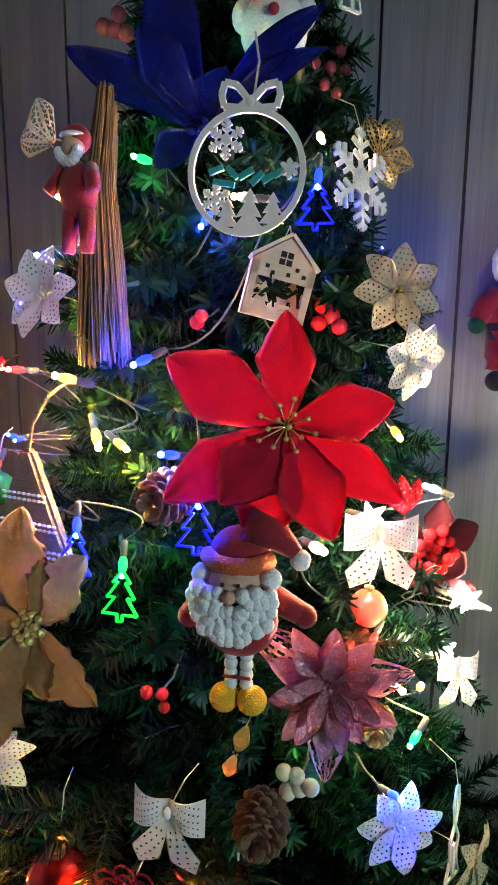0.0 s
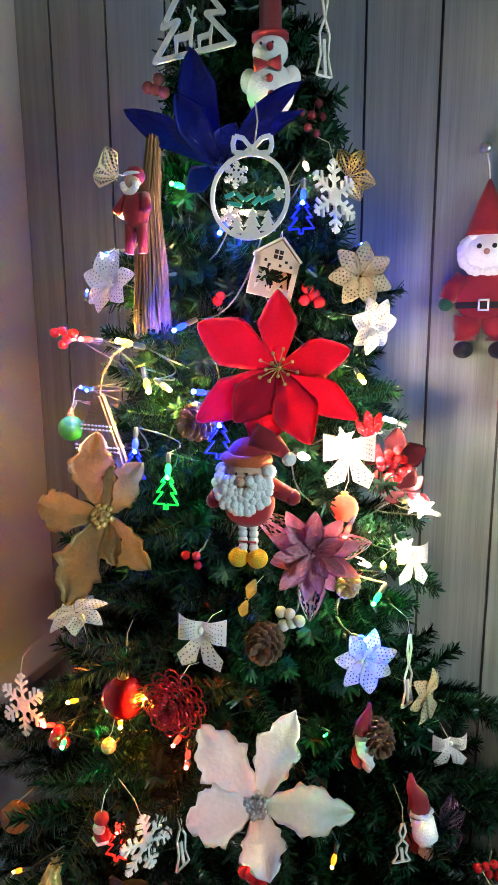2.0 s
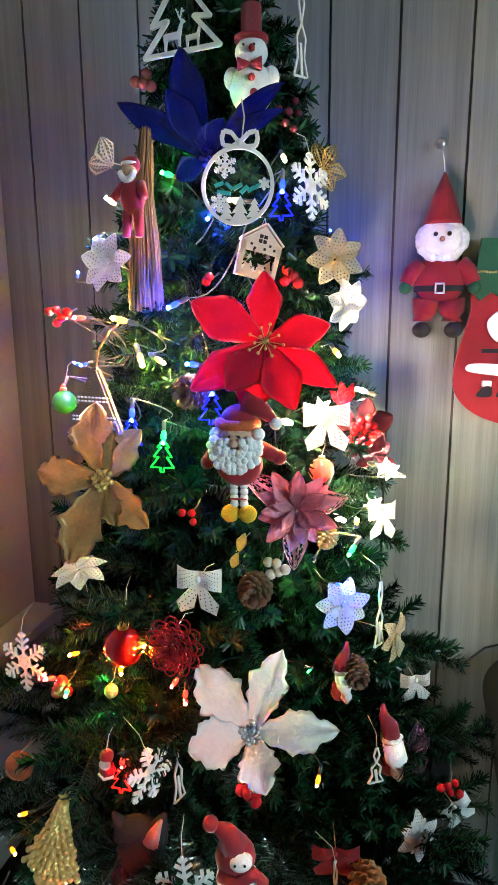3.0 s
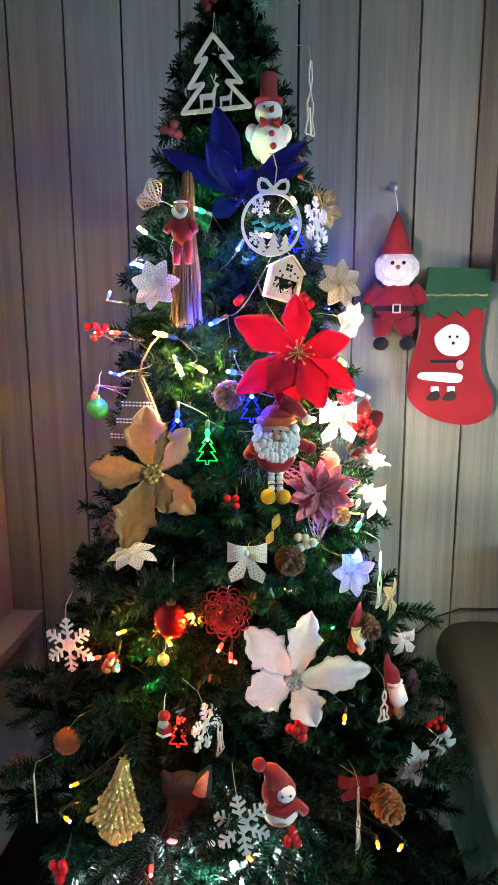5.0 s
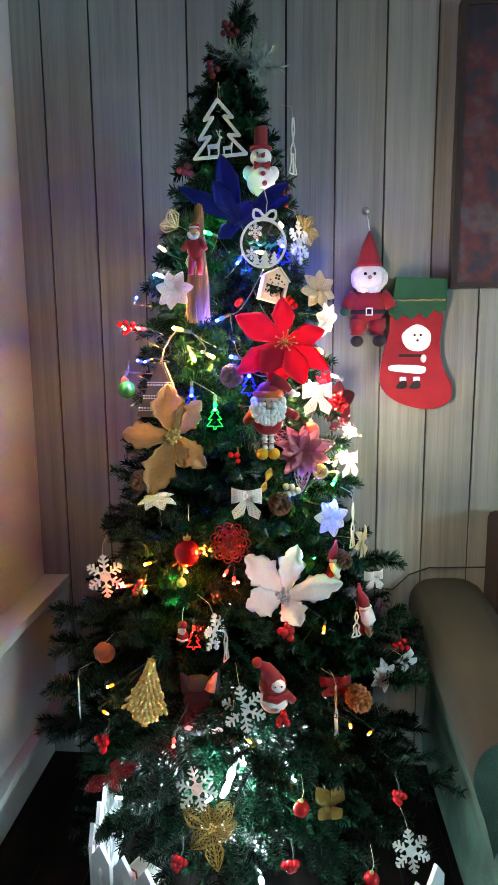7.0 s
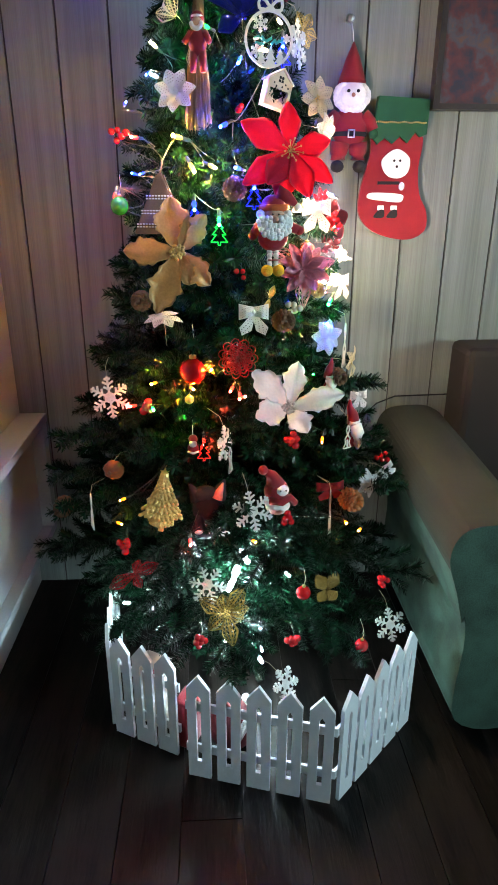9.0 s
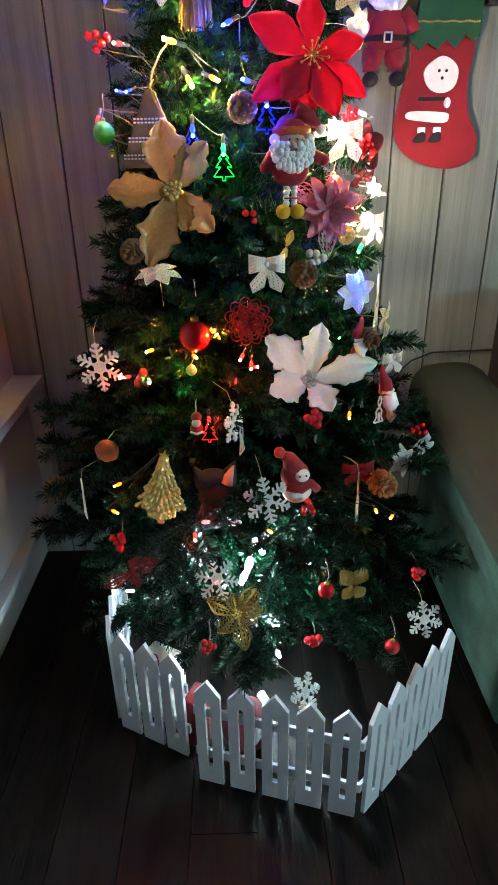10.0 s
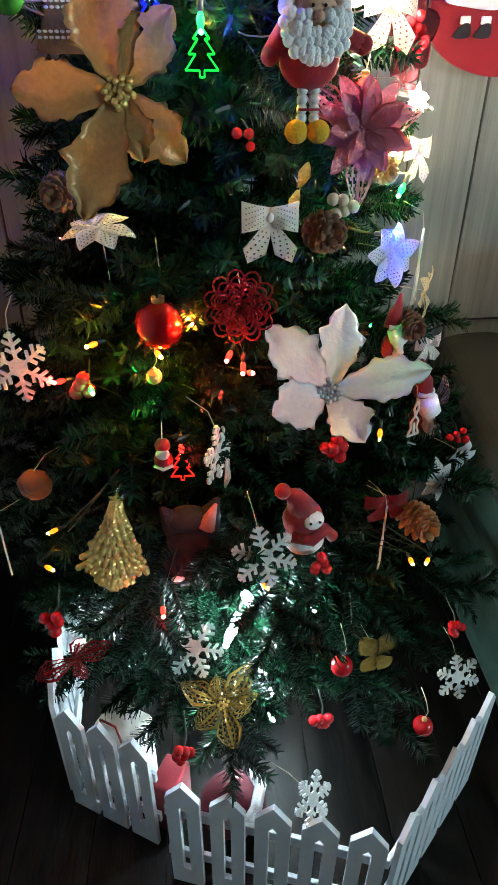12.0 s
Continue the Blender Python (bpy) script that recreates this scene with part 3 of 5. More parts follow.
def bauble(label, m, r, mat):
    th = thing("bauble", label, "bauble", "baubles", m=m)
    part("globe", ball(bmesh.new(), 0, 0, 0, r, seg=28), mat, th, smooth=True)
    mm = Matrix.Rotation(-math.pi / 2, 4, "X")
    part("cap", lathe(bmesh.new(), [(r * 0.26, r * 0.93), (r * 0.27, r * 1.18), (r * 0.10, r * 1.24)], 14, mm), M_GOLD, th, "gold metal cap")
    part("thread", tube(bmesh.new(), [(0, r * 1.2, 0), (0.004, r * 2.0, -0.002), (0.002, r * 2.9, -0.012), (0, r * 3.2, -0.03)], 0.0006, 4), M_STRING, th)
    return th


def scale_mesh():
    me = bpy.data.meshes.new("scale")
    bm = ball(bmesh.new(), 0.30, 0, 0, 0.30, 1.15, 0.85, 0.26, 8)
    bm.to_mesh(me)
    bm.free()
    return me


CONE_SCALE = {k: scale_mesh() for k in ("pine_cone_scale", "pine_cone_orange", "gold_glitter")}


def pine_cone(label, m, r=0.023, mat=None):
    """Overlapping woody scales in a spiral on a core."""
    th = thing("pine_cone", label, "pine cone", "pine cones", m=m)
    part("core", ball(bmesh.new(), 0, 0, 0, r * 0.62, 1, 1, 1.25, 12), mat or M_CONE, th, smooth=True)
    n = 64
    for k in range(n):
        f = (k + 0.5) / n
        z = r * 1.25 * (1 - 2 * f)
        rr = r * math.sqrt(max(0.05, 1 - (1 - 2 * f) ** 2))
        sc = from_mesh("scale", CONE_SCALE[(mat or M_CONE).name], mat or M_CONE, th, "", True)
        sc.matrix_local = Matrix.Rotation(k * 2.39996, 4, "Z") @ Matrix.Translation((rr * 0.55, 0, z * 0.9)) @ Matrix.Rotation(-0.5 - 0.5 * (1 - 2 * f), 4, "Y") @ Matrix.Scale(r, 4)
    hook_wire(th, 0, 0.0, r * 2.2)
    return th


# ---- the fairy lights ----
lights = thing("fairy_lights", "clear-wired string of lit multicoloured fairy lights wound round the tree", "string lights")
low_lights = thing("fairy_lights", "string of lit amber and red fairy lights in the lower branches", "string lights")
white_lights = thing("fairy_lights", "bunch of bright cool white fairy lights at the tree foot", "string lights")
PLACES = []


def bulb_mesh():
    bm = lathe(bmesh.new(), [(0.0014, -0.0085), (0.0027, -0.0065), (0.0034, -0.003), (0.0033, 0.000), (0.0024, 0.003), (0.0008, 0.0045)], 10)
    me = bpy.data.meshes.new("bulb")
    bm.to_mesh(me)
    bm.free()
    return me


def socket_mesh():
    bm = lathe(bmesh.new(), [(0.0018, -0.020), (0.0026, -0.018), (0.0027, -0.009), (0.0014, -0.008)], 8)
    me = bpy.data.meshes.new("socket")
    bm.to_mesh(me)
    bm.free()
    return me


def led_mesh():
    me = bpy.data.meshes.new("led")
    bm = ball(bmesh.new(), 0, 0, 0.0058, 0.0021, seg=10)
    bm.to_mesh(me)
    bm.free()
    return me


BULB = {c: bulb_mesh() for c in M_BULB}
LED = {c: led_mesh() for c in M_BULB}
SOCKET = socket_mesh()
DARK_SOCKET = socket_mesh()
bulb_rng = random.Random(21)


def charm_mesh():
    """The outline of a little fir tree in clear plastic."""
    pts = [(0, 0.0), (0.007, -0.009), (0.003, -0.009), (0.011, -0.020), (0.005, -0.020), (0.014, -0.032), (0.002, -0.032), (0.002, -0.037)]
    pts = pts + [(-x, y) for x, y in reversed(pts)]
    bm = bmesh.new()
    for a, b in zip(pts, pts[1:] + pts[:1]):
        if (Vector(a) - Vector(b)).length > 1e-5:
            bar2(bm, a, b, 0.0013, 0.003)
    me = bpy.data.meshes.new("tree_charm")
    bm.to_mesh(me)
    bm.free()
    return me


CHARM = {c: charm_mesh() for c in M_BULB}


def star_mesh():
    me = bpy.data.meshes.new("star_charm")
    pts = [((0.0155 if k % 2 == 0 else 0.0066) * math.sin(k * math.pi / 5), (0.0155 if k % 2 == 0 else 0.0066) * math.cos(k * math.pi / 5)) for k in range(10)]
    bm = plate(bmesh.new(), list(reversed(pts)), -0.0015, 0.0015)
    bm.to_mesh(me)
    bm.free()
    return me


STAR = star_mesh()


def bulb(x, y, z, colour, charm=False, string=None, s=1.0):
    string = string or (white_lights if colour == "white" else low_lights if z < 0.9 else lights)
    s *= 0.95 if string == low_lights else 1.1 if string == lights else 1.0
    out = Vector((x - AX, y - AY, 0)).normalized()
    d = (out * bulb_rng.uniform(0.2, 1.0) + Vector((bulb_rng.uniform(-0.8, 0.8), 0, bulb_rng.uniform(-0.9, 0.4)))).normalized()
    if charm:
        d = Vector((0, -0.2, -1)).normalized()
    mm = Matrix.Translation((x, y, z)) @ d.to_track_quat("Z", "Y").to_matrix().to_4x4() @ Matrix.Scale(s, 4)
    b = from_mesh("bulb", BULB[colour], M_BULB[colour], string, "lit %s bulb" % {"star": "warm white", "warm": "warm white", "cool": "cool white"}.get(colour, colour), True)
    b.matrix_local = mm
    from_mesh("led", LED[colour], M_LED[colour], b, "", True)
    k = from_mesh("socket", SOCKET if string == lights else DARK_SOCKET, M_WIRE if string == lights else M_DARKWIRE, b, "", True)
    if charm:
        c = from_mesh("tree_charm", CHARM[colour], M_CHARM[colour], b, "clear plastic fir tree outline with a painted-in glow")
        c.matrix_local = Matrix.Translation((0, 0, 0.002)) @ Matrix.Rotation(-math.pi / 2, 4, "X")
    if colour == "star":
        c = from_mesh("star_charm", STAR, M_STAR, b, "glowing star-shaped cover")
        c.matrix_local = mm.inverted() @ facing(x, y, z, 25, 0, bulb_rng.uniform(-20, 20)) @ Matrix.Translation((0, 0, -0.004))
    PLACES.append((string, (x, y, z), tuple(mm @ Vector((0, 0, -0.020)))))
    return b


bulb(-0.045, 0.800, 1.33, "blue", s=0.75)
bulb(-0.070, 0.780, 1.42, "blue", s=0.6)
bulb(-0.460, 0.780, 0.86, "red", s=0.5)
bulb(-0.22, 0.452, 1.302, "blue")
bulb(-0.195, 0.445, 1.231, "blue")
bulb(-0.165, 0.432, 1.203, "blue", True)
bulb(-0.275, 0.440, 1.166, "blue", True)
bulb(-0.375, 0.507, 1.223, "blue", s=0.62)
bulb(-0.345, 0.517, 1.389, "cool")
bulb(-0.249, 0.520, 1.468, "green")
bulb(-0.24, 0.455, 1.234, "yellow")
bulb(-0.029, 0.550, 1.24, "yellow")
bulb(-0.305, 0.478, 1.285, "yellow", s=1.2)
bulb(-0.278, 0.482, 1.232, "yellow", s=1.2)
bulb(-0.425, 0.550, 1.286, "warm", s=0.6)
bulb(-0.08, 0.470, 1.159, "warm", s=1.3)
bulb(-0.346, 0.555, 1.445, "warm")
bulb(-0.116, 0.430, 1.199, "orange", string=lights, s=0.6)
bulb(-0.109, 0.590, 1.493, "warm")
bulb(-0.105, 0.560, 1.452, "blue", True)
bulb(-0.147, 0.480, 1.425, "warm")
bulb(-0.23, 0.432, 1.140, "green", True)
bulb(-0.435, 0.548, 1.182, "red")
bulb(-0.433, 0.55, 1.158, "yellow", s=0.45)
bulb(0.000, 0.518, 0.978, "green")
bulb(0.038, 0.622, 1.069, "star", s=1.3)
bulb(0.046, 0.640, 1.060, "star")
bulb(-0.046, 0.535, 1.168, "star", s=1.2)
bulb(0.024, 0.608, 1.015, "star")
bulb(-0.019, 0.528, 1.019, "warm", s=1.2)
bulb(0.003, 0.556, 1.007, "yellow")
bulb(0.002, 0.584, 1.187, "cool")
bulb(-0.012, 0.498, 0.935, "blue")
bulb(-0.041, 0.540, 1.052, "red")
bulb(-0.188, 0.510, 1.414, "blue")
bulb(-0.405, 0.560, 1.348, "blue", s=0.62)
bulb(-0.358, 0.533, 1.394, "blue", s=0.62)
bulb(-0.388, 0.525, 1.287, "red")
bulb(-0.392, 0.52, 1.223, "blue", s=0.62)
bulb(-0.366, 0.390, 0.79, "green")
bulb(-0.186, 0.365, 0.82, "red")
bulb(-0.266, 0.345, 0.735, "red", True)
bulb(-0.042, 0.43, 0.846, "green", s=0.45)
bulb(-0.364, 0.412, 0.836, "orange")
bulb(-0.288, 0.398, 0.829, "orange")
bulb(-0.247, 0.395, 0.864, "orange", s=1.2)
bulb(-0.210, 0.390, 0.828, "red")
bulb(-0.436, 0.37, 0.602, "amber")
bulb(-0.442, 0.35, 0.558, "amber")
bulb(-0.295, 0.272, 0.554, "red")
bulb(-0.024, 0.395, 0.716, "amber")
bulb(0.024, 0.341, 0.553, "amber")
bulb(0.065, 0.385, 0.51, "amber")
bulb(-0.165, 0.355, 0.505, "amber")
bulb(-0.194, 0.386, 0.815, "red")
bulb(-0.409, 0.42, 0.787, "red")
bulb(-0.185, 0.372, 0.459, "white", s=2.2)
bulb(-0.205, 0.372, 0.416, "white", s=2.2)
bulb(-0.216, 0.375, 0.383, "white", s=2.0)
bulb(-0.222, 0.392, 0.215, "white", s=1.6)
bulb(-0.146, 0.392, 0.165, "white", s=1.5)
bulb(-0.237, 0.46, 0.16, "white", s=0.9)
bulb(-0.140, 0.45, 0.15, "white", s=0.9)
bulb(-0.156, 0.49, 0.16, "white", s=1.7)
bulb(-0.083, 0.435, 0.37, "white")
bulb(-0.46, 0.469, 0.281, "white")
bulb(-0.40, 0.56, 0.10, "white")
bulb(-0.104, 0.52, 0.199, "white")
bulb(-0.16, 0.43, 0.30, "white")
bulb(-0.26, 0.45, 0.30, "white")


def nearest_chain(points):
    """Orders the sockets from bulb to bulb, downwards."""
    left = sorted(points, key=lambda p: -p[2])
    out = [left.pop(0)]
    while left:
        k = min(range(len(left)), key=lambda i: (Vector(left[i]) - Vector(out[-1])).length + (0.15 if left[i][2] > out[-1][2] else 0))
        out.append(left.pop(k))
    return out


for string in (lights, low_lights, white_lights):
    chain = nearest_chain([p for s, _, p in PLACES if s == string])
    pts = []
    for a, b in zip(chain, chain[1:]):
        a, b = Vector(a), Vector(b)
        mid = (a + b) / 2
        sag = min(0.035, (b - a).length * 0.22)
        inward = Vector((AX - mid.x, AY - mid.y, 0)) * (0.22 if string == lights else 0.35)
        pts += [a] + [a.lerp(b, f) + (Vector((0, 0, -sag)) + inward) * 4 * f * (1 - f) for f in (0.12, 0.25, 0.38, 0.5, 0.62, 0.75, 0.88)]
    pts.append(Vector(chain[-1]))
    part("wire", tube(bmesh.new(), pts, 0.0010 if string == lights else 0.0009, 5), M_WIRE if string == lights else M_DARKWIRE, string, "thin light wire", True)

# ---- large flowers ----
flower("poinsettia", "large red velvet poinsettia with gold stamens on the tree front", "flower", facing(-0.100, 0.437, 1.260, 8, 6, 0, 0.87), M_POIN,
       [(92, 0.090, 0.050), (152, 0.112, 0.064), (14, 0.084, 0.050), (-32, 0.110, 0.046), (-147, 0.118, 0.054), (-66, 0.096, 0.058), (-104, 0.098, 0.064), (-128, 0.080, 0.056, 0.06)], M_GOLD, 0.015, 14, seed=3, stamens=True, rise=0.16, droop=0.18, cup=0.05, widest=0.55, crease=0.07, saw=0.025)
flower("poinsettia", "large gold satin poinsettia with crinkled edges", "flower", facing(-0.306, 0.420, 1.086, -6, 4), M_GOLDP,
       [(98, 0.094, 0.070), (52, 0.080, 0.052), (179, 0.100, 0.054), (-46, 0.080, 0.056), (-72, 0.058, 0.044), (-110, 0.114, 0.064)], M_GOLD, 0.014, 18, saw=0.13, seed=5, cup=0.22, crease=0.10)
flower("poinsettia", "large white satin poinsettia with crinkled edges and silver beads", "flower", facing(-0.100, 0.360, 0.796, 0, 34), M_WHITEP,
       [(76, 0.100, 0.050), (136, 0.094, 0.060, 0.35), (-158, 0.068, 0.060, 0.40), (10, 0.104, 0.050, 0.05), (-62, 0.062, 0.052, 0.40)], M_SILVER, 0.013, 20, saw=0.13, seed=8, cup=0.22, rise=0.42, droop=0.32, crease=0.08)
flower("poinsettia", "dark blue glitter-edged poinsettia high on the tree", "flower", facing(-0.185, 0.500, 1.478, -4, 10), M_BLUEP,
       [(106, 0.130, 0.046), (122, 0.085, 0.040), (150, 0.128, 0.034), (38, 0.118, 0.032), (66, 0.045, 0.034), (24, 0.105, 0.026), (-150, 0.045, 0.035)], M_BLUEP, 0.010, 8, seed=11, cup=0.30, rise=0.45, droop=0.25)
flower("poinsettia", "dusty pink glitter poinsettia with two layers of petals", "flower", facing(-0.067, 0.462, 1.050, 10, 10, 0, 0.90), M_PINKP,
       [(14 + 36 * k, 0.060 - 0.004 * (k % 3), 0.026) for k in range(10)] + [(30 + 51 * k, 0.045, 0.022, 0.35) for k in range(7)] + [
        (20 + 72 * k, 0.030, 0.016, 0.9) for k in range(5)], M_PINKP, 0.007, 9, seed=14, rise=0.5, droop=0.3, cup=0.3)
flower("poinsettia", "pierced pink glitter leaves behind the pink flower", "flower", facing(-0.067, 0.469, 1.050, 10, 10, 0, 0.90), M_PINKP,
       [(148, 0.090, 0.036), (-92, 0.088, 0.036), (12, 0.072, 0.034)], M_PINKP, 0.005, 4, seed=15, lace=3, rise=0.15, droop=0.15, cup=0.12)
flower("lace_flower", "white pierced lace flower lit by a bulb behind", "flower", facing(-0.302, 0.452, 1.352, -14, 14), M_LACE,
       [(12 + 51.4 * k, 0.036, 0.023) for k in range(7)] + [(45 + 90 * k, 0.018, 0.014) for k in range(4)], M_LACE, 0.006, 7, lace=2, seed=17, rise=0.5)
flower("lace_flower", "ivory pierced lace flower with gold edges", "flower", facing(-0.036, 0.565, 1.360, 24, 8), M_IVORY,
       [(30 + 51.4 * k, 0.038, 0.023) for k in range(7)] + [(45 + 90 * k, 0.018, 0.014) for k in range(4)], M_GOLD, 0.006, 8, lace=2, seed=19, rise=0.4)
flower("lace_flower", "white pierced lace flower facing the side of the tree", "flower", facing(-0.022, 0.560, 1.303, 50, -10), M_LACE,
       [(10 + 51.4 * k, 0.034, 0.023) for k in range(7)], M_LACE, 0.005, 6, lace=2, seed=20, rise=0.4)
flower("lace_flower", "white pierced lace flower with silver tips", "flower", facing(-0.010, 0.500, 0.908, 26, 4), M_LACE,
       [(18 + 51.4 * k, 0.037, 0.023) for k in range(7)] + [(45 + 90 * k, 0.018, 0.014) for k in range(4)], M_LACE, 0.006, 6, lace=2, seed=22, rise=0.4)
flower("lace_flower", "flat white pierced lace flower lying on a branch", "flower", facing(-0.338, 0.395, 0.968, -10, 76), M_LACE,
       [(51.4 * k, 0.036, 0.023) for k in range(7)], M_LACE, 0.005, 5, lace=2, seed=23, rise=0.12)
flower("lace_flower", "small white star-shaped lace flower", "flower", facing(0.106, 0.500, 0.568, 30, 18), M_LACE,
       [(25 + 60 * k, 0.034, 0.017) for k in range(6)] + [(55 + 60 * k, 0.024, 0.012) for k in range(6)], M_SILVER, 0.004, 5, lace=2, seed=24, rise=0.3)
flower("lace_flower", "gold openwork lace poinsettia low on the tree", "flower", facing(-0.228, 0.258, 0.398, 4, 30), M_DULLGOLD,
       [(50, 0.062, 0.034), (150, 0.058, 0.036), (-80, 0.066, 0.034), (100, 0.036, 0.03), (-20, 0.036, 0.03), (-140, 0.045, 0.034), (10, 0.045, 0.03)], M_GOLD, 0.008, 9, lace=3, seed=26, rise=0.3)
flower("lace_flower", "pale gold pierced flower seen edge-on", "flower", facing(0.060, 0.560, 0.838, 64, 0), M_IVORY,
       [(30 + 51.4 * k, 0.036, 0.023) for k in range(7)], M_GOLD, 0.005, 5, lace=2, seed=27, rise=0.3)
flower("velvet_flower", "maroon velvet flower with glossy berries", "flower", facing(0.002, 0.585, 1.132, 26, 0), M_MAROON,
       [(20, 0.045, 0.034), (80, 0.040, 0.030), (-40, 0.040, 0.034), (150, 0.036, 0.030), (-110, 0.036, 0.03)], M_REDGLOSS, 0.022, 14, seed=28, cup=0.2)
flower("velvet_flower", "small red glitter leaf spray above the maroon flower", "flower", facing(-0.020, 0.570, 1.165, 20, 0), M_REDGLIT,
       [(70, 0.034, 0.014), (100, 0.036, 0.014), (130, 0.030, 0.012)], M_REDGLIT, 0.004, 3, seed=29)
flower("velvet_flower", "red poinsettia flower behind the star light", "flower", facing(0.020, 0.640, 1.082, 30, 0), M_MAROON,
       [(40, 0.03, 0.02), (120, 0.03, 0.02), (-30, 0.04, 0.02), (200, 0.03, 0.02)], M_REDGLIT, 0.004, 3, seed=30)
flower("leaf_spray", "red glitter holly leaf spray", "leaf", facing(-0.405, 0.262, 0.492, -10, 30), M_REDGLIT,
       [(28, 0.050, 0.026), (-148, 0.056, 0.028), (75, 0.028, 0.02), (-60, 0.028, 0.02)], M_REDGLIT, 0.004, 3, saw=0.06, seed=31, lace=4)
flower("butterfly", "dull gold glitter butterfly with open wings", "butterfly", facing(-0.014, 0.312, 0.411, 8, 10), M_DULLGOLD,
       [(55, 0.042, 0.034), (125, 0.042, 0.034), (-50, 0.032, 0.028), (-130, 0.032, 0.028)], M_DULLGOLD, 0.003, 3, seed=33, rise=0.25)
flower("leaf_spray", "lilac glitter leaf at the side of the tree", "leaf", facing(0.088, 0.520, 0.690, 35, 0), M_LILAC,
       [(70, 0.04, 0.03), (-60, 0.05, 0.028), (10, 0.035, 0.028)], M_LILAC, 0.004, 3, seed=35, lace=4)
flower("leaf_spray", "gold glitter leaf spray by the hanging snowflake", "leaf", facing(-0.062, 0.620, 1.482, 20, 5), M_GOLD,
       [(-10, 0.034, 0.024), (60, 0.036, 0.022), (110, 0.034, 0.022), (-60, 0.03, 0.022)], M_GOLD, 0.004, 4, seed=36, lace=3)
flower("leaf_spray", "gold pierced leaf beside the straw bundle", "leaf", facing(-0.300, 0.470, 1.470, -10, 0), M_IVORY,
       [(110, 0.035, 0.03), (170, 0.034, 0.026)], M_GOLD, 0.003, 3, seed=37, lace=3)

flower("leaf_spray", "small yellow-gold leaf among the branches", "leaf", facing(-0.134, 0.430, 0.998, 0, 0), M_GOLD,
       [(70, 0.026, 0.013), (-110, 0.022, 0.012)], M_GOLD, 0.003, 2, seed=39)

# ---- bows ----
bow("white pierced bow with pointed tails", facing(-0.168, 0.375, 0.972, 0, 6), M_LACE, 0.056, 0.056)
bow("white pierced bow glowing in front of a bulb", facing(-0.036, 0.512, 1.152, 14, 0), M_LACE, 0.060, 0.062)
bow("white bow glowing beside the star light", facing(0.036, 0.590, 1.005, 24, 0), M_LACE, 0.040, 0.056)
bow("white translucent bow on a side branch", facing(0.094, 0.600, 0.742, 24, 0), M_LACE, 0.048, 0.046)
bow("white satin bow at a branch tip", facing(0.160, 0.556, 0.575, 20, 10, 30), M_WHITEP, 0.050, 0.036, 0)
bow("red satin bow tied over the white stick ornament", facing(0.000, 0.404, 0.600, 10, 10), M_RED, 0.062, 0.040, 0)

# ---- baubles, berries, cones ----
bauble("small orange-red satin bauble with a gold cap", facing(-0.047, 0.553, 1.078), 0.0175, M_REDSATIN)
bauble("shiny dark red bauble with a gold cap", facing(-0.285, 0.405, 0.862), 0.027, M_REDBAUBLE)
bauble("small shiny red bauble", facing(-0.067, 0.287, 0.421), 0.015, M_REDGLOSS)
bauble("small red apple bauble hanging from a low branch", facing(0.061, 0.278, 0.290), 0.0145, M_REDGLOSS)
bauble("small gold openwork bauble", facing(-0.293, 0.378, 0.812), 0.009, M_GOLD)
bauble("green and yellow bauble at the side of the tree", facing(-0.425, 0.535, 1.165), 0.018, M_GREENBALL)
berries("sprig of glossy red berries", facing(-0.091, 0.552, 1.335), 4, 0.0075, 0.014, seed=1)
berries("sprig of glossy red berries under the white flower", facing(-0.095, 0.330, 0.742), 6, 0.0075, 0.014, seed=2)
berries("sprig of glossy red berries near the snowflake", facing(-0.376, 0.400, 0.792), 4, 0.0085, 0.014, seed=3)
berries("three bright red berries on a low branch", facing(-0.422, 0.263, 0.557), 5, 0.0070, 0.014, seed=4)
berries("sprig of red berries above the fence", facing(-0.279, 0.208, 0.374), 6, 0.0065, 0.013, seed=5)
berries("sprig of red berries low on the tree", facing(-0.085, 0.290, 0.300), 5, 0.0075, 0.013, seed=6)
berries("red berries in front of the snowman toy", facing(-0.100, 0.318, 0.578), 5, 0.0070, 0.013, seed=7)
berries("dark red berries near the tree top", facing(-0.103, 0.596, 1.546, 10), 6, 0.0050, 0.020, M_MAROON, seed=8)
berries("dark red berries at the very top", facing(-0.215, 0.655, 1.885), 6, 0.0065, 0.018, M_MAROON, seed=9)
berries("dark red berries on the upper twigs", facing(-0.245, 0.620, 1.800), 4, 0.0065, 0.014, M_MAROON, seed=10)
berries("dark red berries beside the blue flower", facing(-0.300, 0.580, 1.600), 4, 0.0075, 0.014, M_MAROON, seed=11)
berries("red berries by the side light", facing(-0.415, 0.520, 1.290), 5, 0.0065, 0.016, seed=12)
berries("tiny red berries in the branches", facing(-0.191, 0.410, 1.050), 3, 0.0050, 0.012, seed=13)
berries("red berries on a branch towards the sofa", facing(0.122, 0.369, 0.392), 5, 0.0065, 0.014, seed=14)
berries("red berries at a side branch tip", facing(0.150, 0.560, 0.610), 5, 0.0060, 0.016, seed=15)
berries("dark red berries beside the side lace flower", facing(0.000, 0.520, 0.885), 3, 0.0055, 0.012, M_MAROON, seed=16)
berries("red berry in the upper branches", facing(-0.190, 0.500, 1.335), 2, 0.0060, 0.006, seed=17)
berries("pale walnut shells tied in a bunch", facing(-0.086, 0.436, 0.978), 5, 0.0070, 0.014, M_WOODPLY, seed=18)
